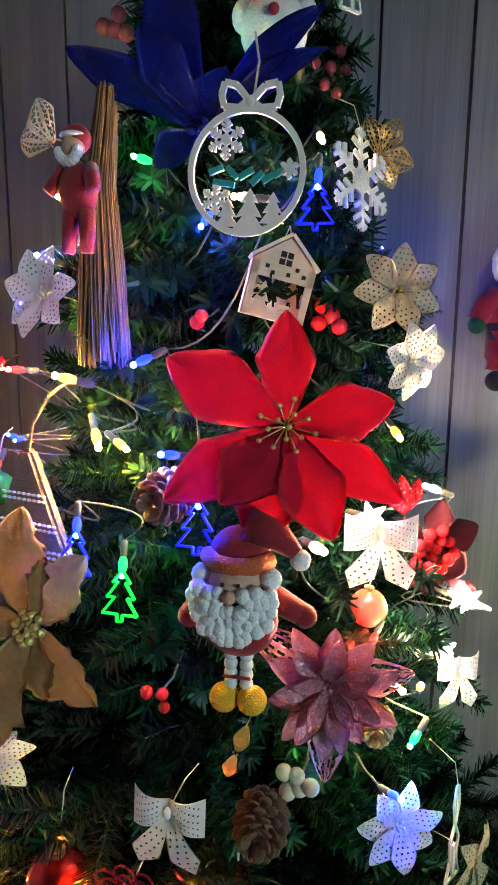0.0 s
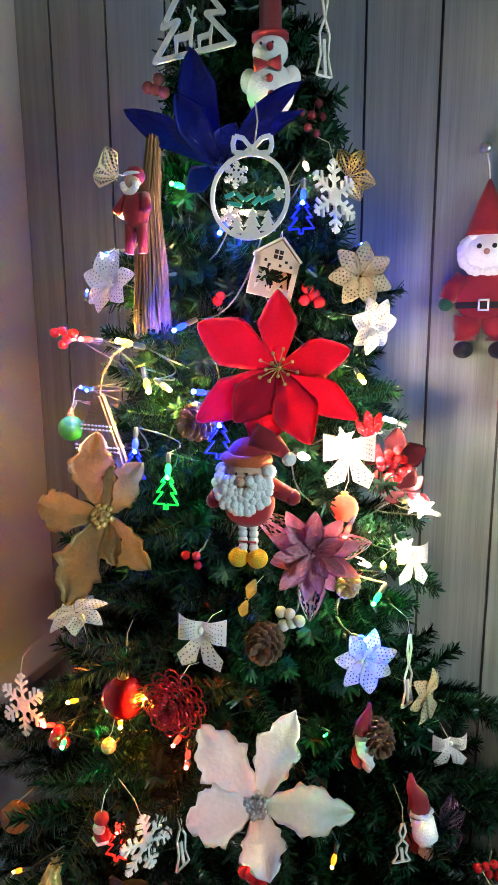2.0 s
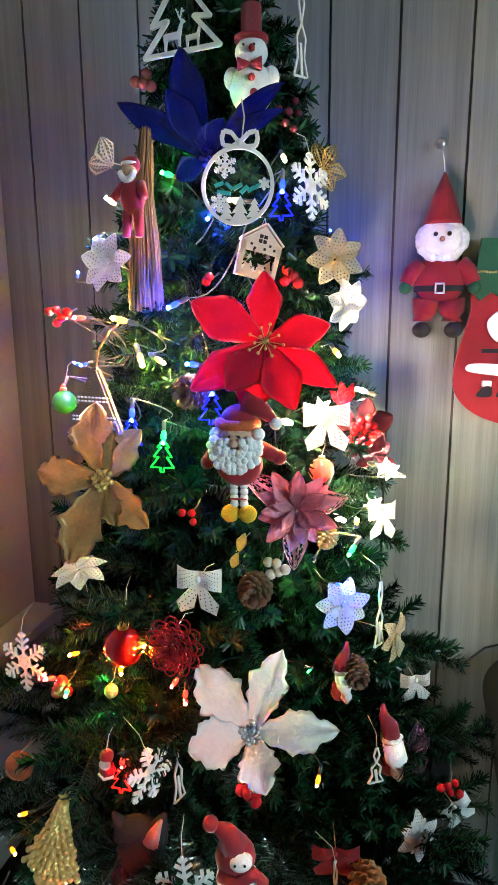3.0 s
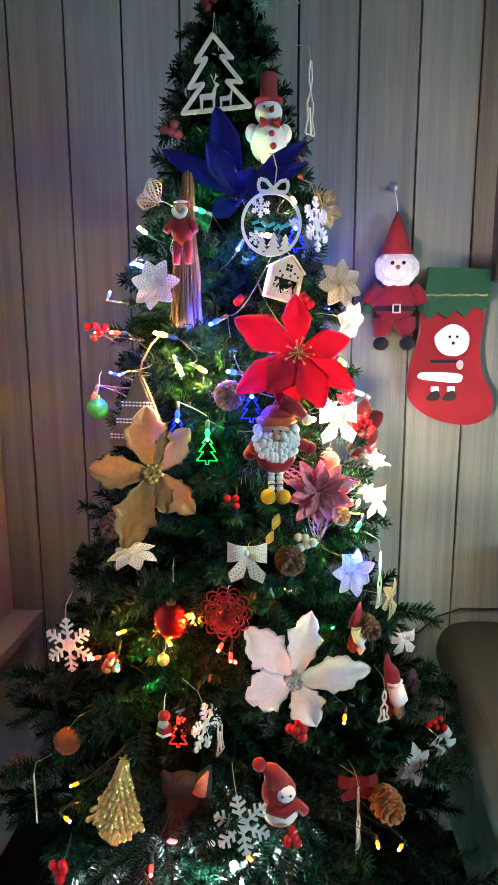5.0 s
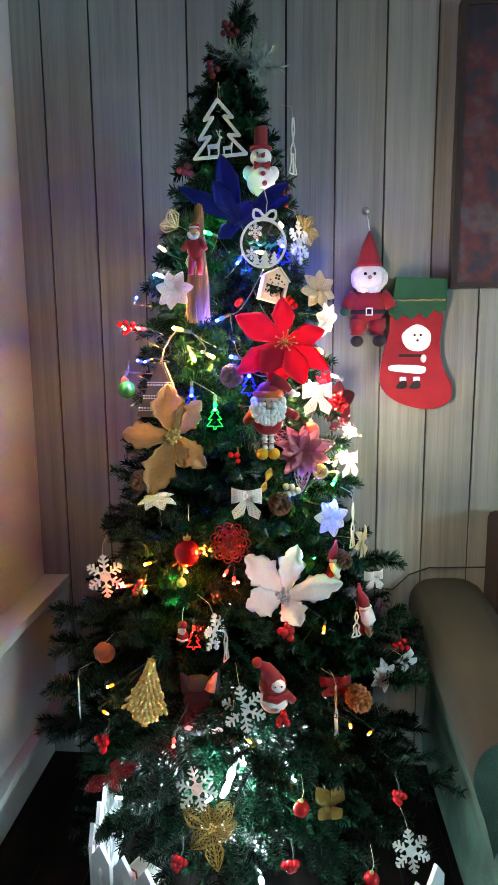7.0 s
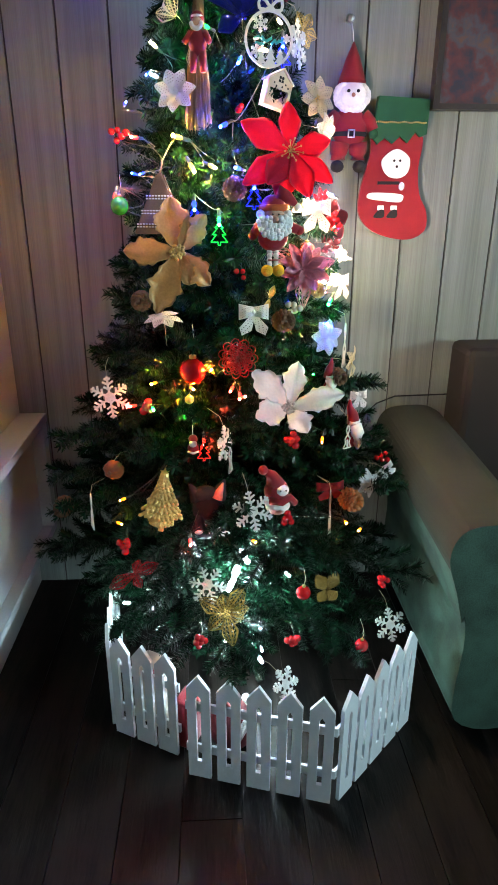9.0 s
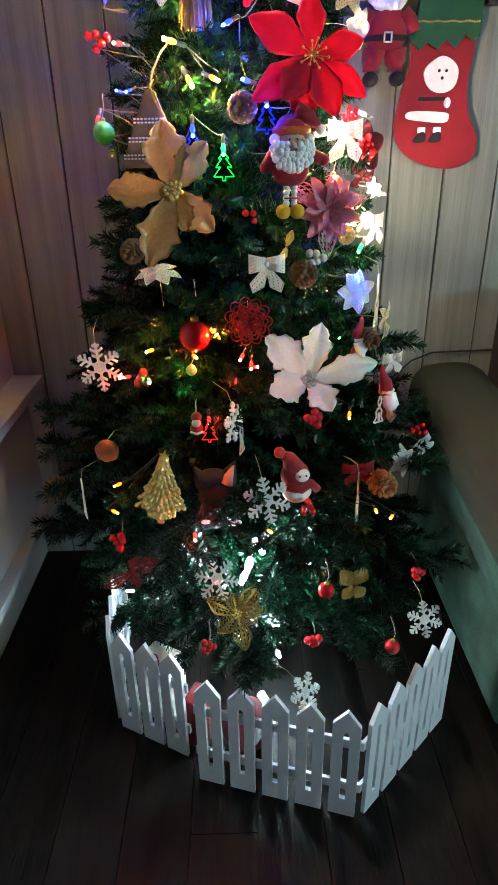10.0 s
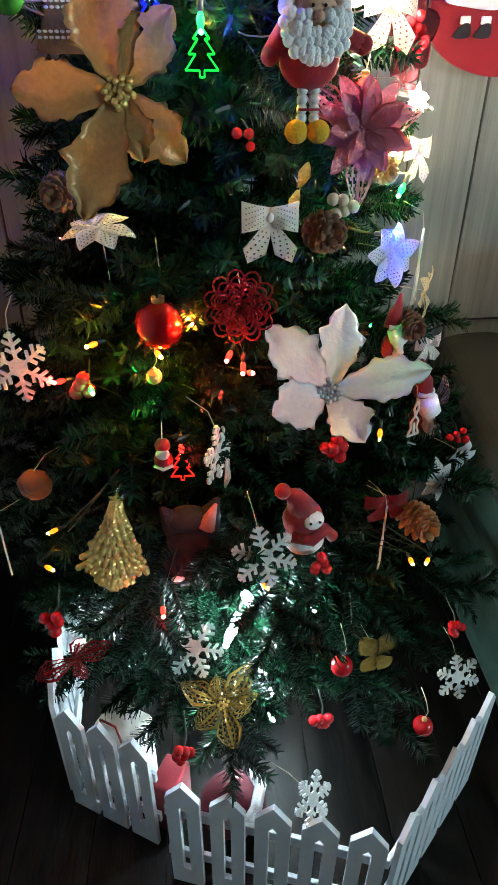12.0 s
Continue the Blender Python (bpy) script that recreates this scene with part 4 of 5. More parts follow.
pine_cone("brown pine cone with pale scale edges", facing(-0.108, 0.412, 0.958, 10, 10), 0.0205)
pine_cone("brown pine cone hanging among the blue bulbs", facing(-0.200, 0.455, 1.196), 0.021)
pine_cone("dark pine cone behind the gold flower", facing(-0.385, 0.465, 0.990), 0.019)
pine_cone("orange-brown pine cone by the red bow", facing(0.042, 0.392, 0.580, 15, 10), 0.023, M_CONE_TIP)
pine_cone("dark pine cone beside the hanging gnome", facing(0.012, 0.466, 0.832, 20), 0.018)
pine_cone("small gold pine cone under the pink flower", facing(-0.030, 0.490, 1.005), 0.014, M_GOLD)
pine_cone("dark pine cone at the side near the ledge", facing(-0.585, 0.48, 0.535), 0.021)

# dried orange slice
orange = thing("dried_orange", "dried whole orange with a dark wrinkled rind hanging on a branch", "dried fruit", m=facing(-0.453, 0.395, 0.658, -20, 0))
bm = ball(bmesh.new(), 0, 0, 0, 0.0215, 1, 0.92, 0.85, 28)
for v in bm.verts:
    v.co *= 1 + 0.05 * noise.noise(v.co * 130) + 0.03 * math.sin(7 * math.atan2(v.co.y, v.co.x))
part("rind", bm, M_ORANGE, orange, smooth=True)
part("calyx", lathe(bmesh.new(), [(0.0045, 0.016), (0.005, 0.0185), (0.002, 0.0195)], 9), M_CONE, orange, smooth=True)
hook_wire(orange, 0, 0.018)

# ---- snowflakes ----
for args in ((("white glitter snowflake hanging at the side of the tree", facing(-0.455, 0.430, 0.802, -10, 6, 8), 0.043)),
             (("white glitter snowflake in the middle of the lower branches", facing(-0.172, 0.312, 0.598, 6, 16, 10), 0.042)),
             (("white glitter snowflake behind the gold lace flower", facing(-0.265, 0.330, 0.418, 0, 40, 20), 0.042)),
             (("white glitter snowflake near the sofa", facing(0.150, 0.373, 0.268, 12, 20, 5), 0.040)),
             (("white glitter snowflake hanging over the fence", facing(-0.110, 0.195, 0.268, 46, 30, 15), 0.036)),
             (("white glitter snowflake high at the side of the tree", facing(-0.072, 0.585, 1.455, 62, 4, 0), 0.043)),
             (("narrow white snowflake turned edge-on", facing(-0.225, 0.338, 0.735, 66, 0, 10), 0.038))):
    snowflake(*args)

# gold glitter fir tree
gold_tree = thing("fir_tree_ornament", "gold glitter fir tree ornament with a small star", "ornament", m=facing(-0.348, 0.318, 0.628, -4, 16, -4))
rng = random.Random(17)
for k in range(7):
    y, w, n = 0.044 - 0.0135 * k, (0.008, 0.014, 0.020, 0.026, 0.031, 0.034, 0.020)[k], 5 + k
    bm = bmesh.new()
    for row in (0, 1):
        for j in range(n - row):
            u = -1 + 2 * (j + row * 0.5) / (n - 1)
            a = Vector((u * w * 0.35, y + 0.006, 0.002))
            b = Vector((u * w * rng.uniform(1.0, 1.25), y - 0.012 - 0.005 * (1 - abs(u)) + 0.006 * row, 0.004 + 0.010 * (1 - abs(u)) * (1 - 0.5 * row) + rng.uniform(0, 0.003)))
            cone(bm, a, b, 0.0052, 0.0036, 6)
            ball(bm, *b, 0.0043, seg=7)
    part("tier", bm, M_GOLD, gold_tree)
bm = bmesh.new()
star = [(0.010 * (1 if k % 2 == 0 else 0.42) * math.sin(k * math.pi / 5), 0.052 + 0.010 * (1 if k % 2 == 0 else 0.42) * math.cos(k * math.pi / 5)) for k in range(10)]
part("star", plate(bm, star, -0.0015, 0.0015), M_GOLD, gold_tree)
part("stem", cube(-0.006, -0.066, -0.003, 0.005, -0.040, 0.003, 0.001), M_GOLD, gold_tree)
hook_wire(gold_tree, 0, 0.05)

# red glitter wire rose
rose = thing("glitter_rose", "red glitter wire rose of looped petals", "flower", m=facing(-0.198, 0.372, 0.895, 0, 8))
for ring, (n, r0, ln) in enumerate(((11, 0.012, 0.026), (8, 0.006, 0.022), (5, 0.002, 0.015))):
    for k in range(n):
        a = k * math.tau / n + ring * 0.4
        c, s = math.cos(a), math.sin(a)
        for q in (1.0, 0.72, 0.45):
            loop = []
            for i in range(11):
                t = i / 10 * math.tau
                u, v = r0 + ln * q * (0.5 - 0.5 * math.cos(t)), ln * 0.36 * q * math.sin(t)
                loop.append((u * c - v * s, u * s + v * c, 0.006 * ring + 0.010 * math.sin(t / 2) * (1 + ring * 0.5)))
            part("wire_loop", tube(bmesh.new(), loop, 0.0011, 5), M_REDGLIT, rose)
hook_wire(rose)

# ---- cut-out ornaments ----
def fir_outline(w, h, tiers=3):
    pts = [(0, h)]
    for k in range(tiers):
        y1 = h * (1 - (k + 1) / tiers * 0.98)
        pts.append((w * (0.30 + 0.70 * (k + 1) / tiers), y1))
        if k < tiers - 1:
            pts.append((w * (0.12 + 0.55 * (k + 1) / tiers) * 0.72, y1 + h * 0.03))
    return pts


deer = thing("reindeer_cutout", "silvery white fir-shaped cut-out with two reindeer inside", "ornament", m=facing(-0.222, 0.515, 1.604, -4, 4, 3, 0.78))
out = fir_outline(0.064, 0.135)
bm = bmesh.new()
ring = out + [(-x, y) for x, y in reversed(out[1:])]
for a, b in zip(ring, ring[1:] + ring[:1]):
    bar2(bm, a, b, 0.0075, 0.004)
for x, y in ring:
    ball(bm, x, y, 0, 0.0042, 1, 1, 0.55, 8)
part("outline", bm, M_GLITWHITE, deer)
for sx, s in ((-0.014, 1.0), (0.020, 0.75)):
    bm = bmesh.new()
    body = [(-0.016, 0.030), (0.008, 0.031), (0.014, 0.044), (0.012, 0.050), (0.020, 0.047), (0.022, 0.044), (0.017, 0.041), (0.013, 0.022), (0.012, 0.004), (0.009, 0.004), (0.008, 0.020),
            (-0.010, 0.020), (-0.012, 0.004), (-0.015, 0.004), (-0.016, 0.020)]
    plate(bm, [(sx + x * s, y * s + 0.002) for x, y in body], -0.0015, 0.0015)
    for dx in (-0.006, 0.004):
        bar2(bm, (sx + 0.013 * s, 0.050 * s), (sx + (0.013 + dx) * s, 0.066 * s), 0.0016, 0.003)
        bar2(bm, (sx + (0.013 + dx * 0.6) * s, 0.060 * s), (sx + (0.017 + dx) * s, 0.062 * s), 0.0014, 0.003)
    part("reindeer", bm, M_GLITWHITE, deer)
hook_wire(deer, 0, 0.135)

disc = thing("wooden_disc", "white wooden ring ornament with bow, firs and teal lettering", "ornament", m=facing(-0.139, 0.462, 1.438, 6, 2, -3))
bm = bmesh.new()
R = 0.043
for k in range(40):
    a, b = k * math.tau / 40, (k + 1) * math.tau / 40
    plate(bm, [(R * 0.90 * math.cos(a), R * 1.04 * 0.90 * math.sin(a)), (R * math.cos(a), R * 1.04 * math.sin(a)), (R * math.cos(b), R * 1.04 * math.sin(b)), (R * 0.90 * math.cos(b), R * 1.04 * 0.90 * math.sin(b))], -0.0016, 0.0016)
bmesh.ops.remove_doubles(bm, verts=bm.verts, dist=1e-5)
part("ring", bm, M_WHITEPLY, disc)
bm = bmesh.new()
for s in (-1, 1):
    loop = [(s * x, y) for x, y in ((0.001, 0.048), (0.010, 0.058), (0.019, 0.060), (0.021, 0.052), (0.019, 0.044), (0.008, 0.043))]
    for a, b in zip(loop, loop[1:] + loop[:1]):
        bar2(bm, a, b, 0.0045, 0.0036)
ball(bm, 0, 0.047, 0, 0.005, 1, 1, 0.5, 10)
part("bow", bm, M_WHITEPLY, disc)
for x, y, r in ((-0.016, 0.022, 0.014), (-0.021, -0.019, 0.011), (0.031, 0.003, 0.007)):
    bm = snowflake_bm(r, 0.003, 0.0017)
    bmesh.ops.translate(bm, verts=bm.verts, vec=(x, y, 0))
    part("snowflake_cutout", bm, M_WHITEPLY, disc)
for x, y, w, h in ((-0.012, -0.038, 0.009, 0.020), (0.004, -0.041, 0.012, 0.030), (0.021, -0.035, 0.009, 0.022)):
    out = fir_outline(w, h)
    part("fir_cutout", plate(bmesh.new(), [(a + x, b + y) for a, b in reversed(out)] + [(-a + x, b + y) for a, b in out[1:]], -0.0015, 0.0015), M_WHITEPLY, disc)
bm = bmesh.new()
for x, y, dx, dy in ((-0.027, -0.001, 0.010, 0.004), (-0.024, -0.007, 0.016, -0.002), (-0.014, 0.003, 0.008, -0.007), (-0.005, -0.004, 0.010, 0.006), (0.004, -0.008, 0.008, 0.008), (0.012, -0.006, 0.008, 0.005), (0.020, -0.002, 0.007, 0.004)):
    bar2(bm, (x, y), (x + dx, y + dy), 0.0042, 0.003)
part("lettering_bar", bm, M_TEAL, disc, "teal bars of lettering")
part("cord", tube(bmesh.new(), [(0.002, 0.048, 0), (0.004, 0.075, -0.002), (-0.002, 0.098, -0.012), (-0.006, 0.104, -0.035)], 0.0009, 5), M_STRING, disc)

house = thing("wooden_house", "small pale plywood house ornament with cut-out windows and a deer scene", "ornament", m=facing(-0.118, 0.485, 1.362, 22, 0, -14))
bm = bmesh.new()
w, h0, h1 = 0.024, -0.028, 0.014
for x0, y0, x1, y1 in ((-w, h0, -w + 0.005, h1), (w - 0.005, h0, w, h1), (-w, h0, w, h0 + 0.006), (-w, h1 - 0.012, w, h1)):
    box(bm, x0, y0, 0.0, x1, y1, 0.0025)
plate(bm, [(-w, h1), (w, h1), (0, 0.034)], 0.0, 0.0025)
part("front", bm, M_WOODPLY, house)
part("back", plate(bmesh.new(), [(-w, h0), (w, h0), (w, h1), (0, 0.034), (-w, h1)], -0.022, -0.020), M_WHITEPLY, house)
for s in (-1, 1):
    bm = bmesh.new()
    mm = Matrix.Translation((0, 0.0365, 0)) @ Matrix.Rotation(s * -0.69, 4, "Z")
    box(bm, 0 if s > 0 else -0.034, -0.001, -0.026, 0.034 if s > 0 else 0, 0.0015, 0.005, mm)
    part("roof", bm, M_WOODPLY, house)
    part("side", cube(s * w - 0.001, h0, -0.02, s * w + 0.001, h1, 0.0), M_WOODPLY, house)
bm = bmesh.new()
for x, y in ((-0.003, 0.021), (0.0025, 0.021), (-0.003, 0.0155), (0.0025, 0.0155)):
    box(bm, x - 0.0022, y - 0.0022, 0.0026, x + 0.0022, y + 0.0022, 0.0030)
for x, y in ((-0.013, 0.010), (0.010, 0.012), (0.016, 0.008), (-0.008, 0.006), (0.004, 0.007)):
    box(bm, x - 0.0015, y - 0.0015, 0.0026, x + 0.0015, y + 0.0015, 0.0030)
part("window", bm, M_BLACK, house)
bm = bmesh.new()
out = fir_outline(0.008, 0.024)
plate(bm, [(a - 0.011, b + h0 + 0.004) for a, b in reversed(out)] + [(-a - 0.011, b + h0 + 0.004) for a, b in out[1:]], -0.006, -0.004)
plate(bm, [(0.0, h0 + 0.005), (0.002, h0 + 0.013), (0.012, h0 + 0.013), (0.013, h0 + 0.005), (0.010, h0 + 0.005), (0.009, h0 + 0.010), (0.004, h0 + 0.010), (0.003, h0 + 0.005)], -0.006, -0.004)
part("scene_cutout", bm, M_WOODPLY, house)
hook_wire(house, 0, 0.034)

# straw bundle
straw = thing("straw_broom", "bundle of tan straw tied like a broom, hanging from the branches", "broom", m=pose(-0.264, 0.474, 1.306))
rng = random.Random(12)
for k in range(260):
    a, r = k * 2.4, 0.0135 * math.sqrt((k + 0.5) / 260)
    x, y = r * math.cos(a), r * math.sin(a) * 0.7
    part("straw", tube(bmesh.new(), [(x * 1.7 + rng.uniform(-0.003, 0.003), y * 1.5, rng.uniform(-0.012, 0.006)), (x * 1.45 + rng.uniform(-0.002, 0.002), y * 1.3, 0.06), (x * 1.05, y, 0.13), (x * 0.6 + 0.004, y * 0.6 + 0.01, 0.19 + rng.uniform(-0.02, 0.02))], 0.0008, 4), M_STRAW, straw)
bm = bmesh.new()
petal(bm, 0.034, 0.018, 0.1, 0.1, 0.1, lace=3, m=Matrix.Translation((-0.010, -0.018, 0.118)) @ Matrix.Rotation(math.pi / 2, 4, "X") @ Matrix.Rotation(-math.pi / 2, 4, "Z"))
part("leaf_tag", bm, M_IVORY, straw, "gold pierced leaf")

# white icicle cut-outs and sticks
def icicle(label, m, ln=0.10):
    th = thing("icicle_cutout", label, "ornament", "white hanging cut-outs", m=m)
    bm = bmesh.new()
    pts = [(0, 0), (0.003, -0.2), (-0.001, -0.4), (0.006, -0.55), (0.004, -0.75), (0.010, -0.95)]
    for s in (-1, 1):
        for a, b in zip(pts, pts[1:]):
            bar2(bm, (s * (a[0] + 0.0012), a[1] * ln), (s * (b[0] + 0.0012), b[1] * ln), 0.0022, 0.0022)
    bar2(bm, (-0.010, -0.95 * ln), (0.010, -0.95 * ln), 0.0022, 0.0022)
    bar2(bm, (-0.001, -0.6 * ln), (0.002, -0.95 * ln), 0.0040, 0.002)
    part("outline", bm, M_GLITWHITE, th)
    part("thread", tube(bmesh.new(), [(0, 0, 0), (0, 0.02, -0.004), (0, 0.03, -0.03)], 0.0005, 4), M_STRING, th)
    return th


icicle("white openwork cut-out hanging beside the snowman", facing(-0.085, 0.575, 1.690, 50, 0), 0.11)
icicle("white openwork cut-out hanging at the tree side", facing(0.040, 0.535, 0.930, 60, 0), 0.10)
icicle("white cut-out stick below the red bow", facing(0.000, 0.398, 0.600, 66, 0, 4), 0.120)
icicle("white cut-out stick at the side near the ledge", facing(-0.500, 0.372, 0.615, -66, 0, -4), 0.085)
icicle("pale pink twisted stick hanging in the middle", facing(-0.214, 0.400, 0.745, 70, 0, 2), 0.105)
icicle("small white cut-out in front of the bearded gnome", facing(0.045, 0.470, 0.720, 30, 0), 0.055)

# burlap tree
burlap = thing("burlap_tree", "brown burlap fir tree with white braid, hanging by a cord", "ornament", m=facing(-0.340, 0.470, 1.135, -10, 0))
bm = plate(bmesh.new(), [(-0.052, -0.02), (0.052, -0.02), (0.008, 0.088), (-0.004, 0.088)], -0.006, 0.006)
bmesh.ops.bevel(bm, geom=bm.edges[:], offset=0.003, segments=2, affect="EDGES")
part("cloth", bm, M_BURLAP, burlap)
for y, w in ((-0.004, 0.046), (0.020, 0.036), (0.046, 0.026)):
    bm = bmesh.new()
    n = int(w * 2 / 0.0055)
    for i in range(n):
        x = -w + (i + 0.5) * 2 * w / n
        for dy in (-0.0025, 0.0025):
            ball(bm, x, y + dy, 0.0068, 0.0021, 1.2, 0.7, 0.7, 6)
    part("braid", bm, M_LACE, burlap, "white lace braid")
part("cord", tube(bmesh.new(), [(0.002, 0.086, 0), (0.008, 0.110, 0), (0.020, 0.135, -0.01), (0.024, 0.150, -0.04)], 0.0016, 5), M_STRAW, burlap)

# tree-top sprig with frosted needles
sprig = thing("frosted_sprig", "frosted pine sprig with red berries at the tree top", "sprig", m=pose(-0.175, 0.64, 1.78))
verts, faces = [], []
rng = random.Random(31)
for k in range(9):
    d = Vector((rng.uniform(-0.4, 0.9), rng.uniform(-0.7, 0.1), rng.uniform(-0.3, 0.8))).normalized() * rng.uniform(0.05, 0.085)
    twig_needles(rng, verts, faces, (0, 0, 0.03), d + Vector((0, 0, 0.03)), 0.003, 0.022, 0.0018, 3)
me = bpy.data.meshes.new("frosted_needles")
me.from_pydata([tuple(v) for v in verts], [], faces)
from_mesh("frosted_needles", me, M_FROST, sprig)
part("stalk", tube(bmesh.new(), [(0, 0.03, -0.02), (0, 0, 0.03), (0.01, -0.02, 0.09)], 0.0018, 5), M_TWIG, sprig)

# ---- soft toys ----
def toy_santa():
    red, fur, skin, gold, pearl, yel, blk, brim = (bmesh.new() for _ in range(8))
    ball(red, 0, 0, 0.062, 0.031, 1, 0.8, 0.95, 18)
    ball(red, 0, 0, 0.120, 0.024, 1, 0.85, 0.85, 18)
    cone(red, (-0.025, 0, 0.085), (-0.040, -0.006, 0.066), 0.011, 0.009)
    ball(red, -0.041, -0.006, 0.064, 0.0095)
    cone(red, (0.024, 0, 0.085), (0.052, -0.006, 0.074), 0.011, 0.009)
    ball(red, 0.053, -0.006, 0.0735, 0.0095)
    tube(red, [(0.006, 0.0, 0.142), (0.030, 0.0, 0.134), (0.045, -0.002, 0.122)], [0.018, 0.012, 0.006], 10)
    tube(brim, [(-0.025, -0.006, 0.117), (-0.014, -0.022, 0.116), (0.0, -0.026, 0.116), (0.014, -0.022, 0.116), (0.025, -0.006, 0.117)], 0.0070, 10)
    ball(skin, 0, -0.016, 0.101, 0.021, 1, 0.85, 0.8, 14)
    ball(skin, 0.0, -0.037, 0.096, 0.0052)
    rng = random.Random(2)
    for row, (z, half, n) in enumerate(((0.097, 0.031, 10), (0.090, 0.031, 11), (0.083, 0.029, 11), (0.076, 0.025, 9), (0.069, 0.019, 7), (0.063, 0.012, 5))):
        for k in range(n):
            x = half * (2 * k / (n - 1) - 1)
            if row < 2 and abs(x) < 0.009:
                continue
            ball(fur, x + rng.uniform(-0.002, 0.002), -0.027 - 0.007 * (1 - (x / 0.03) ** 2), z + rng.uniform(-0.002, 0.002), rng.uniform(0.0050, 0.0072), seg=8)
    for s in (-1, 1):
        ball(fur, s * 0.027, -0.014, 0.104, 0.009, seg=10)
        ball(blk, s * 0.006, -0.0335, 0.1045, 0.0017, seg=8)
        for k in range(4):
            ball(pearl, s * 0.0065, -0.004, 0.034 - k * 0.0085, 0.0058, seg=12)
        ball(yel, s * 0.0115, -0.006, -0.004, 0.0125, 1, 1, 0.95, 14)
    ball(fur, 0.048, -0.002, 0.117, 0.0085, seg=10)
    ball(gold, 0, -0.0265, 0.064, 0.004)
    tube(red, [(-0.011, -0.010, 0.017), (0.011, -0.010, 0.017)], 0.0014)
    tube(blk, [(0, 0, 0.14), (0.002, 0.01, 0.17), (0.0, 0.04, 0.19)], 0.0006, 4)
    return joined("hanging_gnome", [(red, M_RED), (fur, M_WHITE_FUR), (skin, M_SKIN), (gold, M_GOLD), (pearl, M_PEARL), (yel, M_YELLOW), (blk, M_BLACK), (brim, M_BRIM)],
                  "red felt bearded doll with bead legs and yellow pompom feet", "doll", pose(-0.130, 0.425, 1.056, 0, 0, 4) @ Matrix.Scale(0.93, 4))


def toy_snowman():
    fur, red, blk = bmesh.new(), bmesh.new(), bmesh.new()
    ball(fur, 0, 0, 0.035, 0.034, 1, 0.8, 1.1, 18)
    ball(fur, 0, 0, 0.085, 0.024, 1.05, 0.9, 0.95, 18)
    ball(fur, -0.030, 0, 0.050, 0.013, 1, 0.8, 1.3)
    ball(fur, 0.030, 0, 0.050, 0.013, 1, 0.8, 1.3)
    lathe(red, [(0.001, 0.100), (0.026, 0.101), (0.026, 0.107), (0.016, 0.109), (0.0155, 0.150), (0.001, 0.152)], 18)
    ball(red, 0.003, -0.024, 0.084, 0.005, 1, 1.6, 1)
    for s in (-1, 1):
        cone(red, (0, -0.026, 0.062), (s * 0.018, -0.026, 0.062), 0.003, 0.010)
        ball(blk, s * 0.008 - 0.002, -0.0205, 0.090, 0.002, seg=8)
    ball(red, 0.003, -0.029, 0.043, 0.0055)
    ball(red, 0.006, -0.028, 0.022, 0.006)
    tube(blk, [(0, 0, 0.15), (0, 0.01, 0.165), (0, 0.05, 0.175)], 0.0007, 4)
    return joined("snowman_toy", [(fur, M_WHITE_FUR), (red, M_RED), (blk, M_BLACK)], "white plush snowman with red top hat, bow tie and buttons", "soft toy", pose(-0.148, 0.570, 1.545, 0, 0, 8) @ Matrix.Scale(0.84, 4))


def toy_figure():
    red, fur, skin = bmesh.new(), bmesh.new(), bmesh.new()
    ball(red, 0, 0, 0.032, 0.022, 1, 0.8, 1.3, 14)
    ball(red, 0.0, 0, 0.082, 0.016, 1, 0.9, 0.9, 14)
    for s in (-1, 1):
        cone(red, (s * 0.016, 0, 0.052), (s * 0.030, -0.012, 0.030), 0.009, 0.007)
        cone(red, (s * 0.010, 0, 0.012), (s * 0.013, -0.004, -0.030), 0.010, 0.007)
    ball(skin, 0, -0.006, 0.073, 0.013, 1, 0.9, 0.9)
    for k in range(9):
        a = -1.4 + 2.8 * k / 8
        ball(fur, 0.012 * math.sin(a), -0.013, 0.070 - 0.012 * math.cos(a), 0.0055, seg=8)
    ball(fur, 0, -0.006, 0.084, 0.013, 1.1, 0.9, 0.3)
    return joined("hanging_doll", [(red, M_RED), (fur, M_WHITE_FUR), (skin, M_SKIN)], "small dark red felt bearded doll tied to the straw bundle", "doll", pose(-0.262, 0.440, 1.404, 0, 0, -10) @ Matrix.Scale(0.72, 4))


def toy_red_snowman():
    red, fur, blk = bmesh.new(), bmesh.new(), bmesh.new()
    ball(fur, 0, 0, 0.020, 0.027, 1, 0.85, 0.85, 16)
    ball(red, -0.002, 0.004, 0.048, 0.026, 1, 0.9, 1, 16)
    ball(fur, 0.004, -0.010, 0.054, 0.016, 1, 0.75, 0.8, 14)
    tube(red, [(-0.004, 0.004, 0.062), (-0.014, 0.003, 0.085), (-0.030, 0.0, 0.098)], [0.020, 0.012, 0.005], 10)
    ball(red, -0.032, 0, 0.099, 0.010)
    tube(red, [(-0.022, -0.012, 0.036), (0.0, -0.024, 0.034), (0.022, -0.012, 0.037), (0.034, -0.012, 0.022)], 0.008, 8)
    for s in (-1, 1):
        ball(blk, 0.004 + s * 0.006, -0.0215, 0.058, 0.0018, seg=8)
    return joined("snowman_toy", [(red, M_RED), (fur, M_WHITE_FUR), (blk, M_BLACK)], "round white plush snowman in a red knitted hat and scarf", "soft toy", pose(-0.118, 0.350, 0.575, 0, 0, 14))


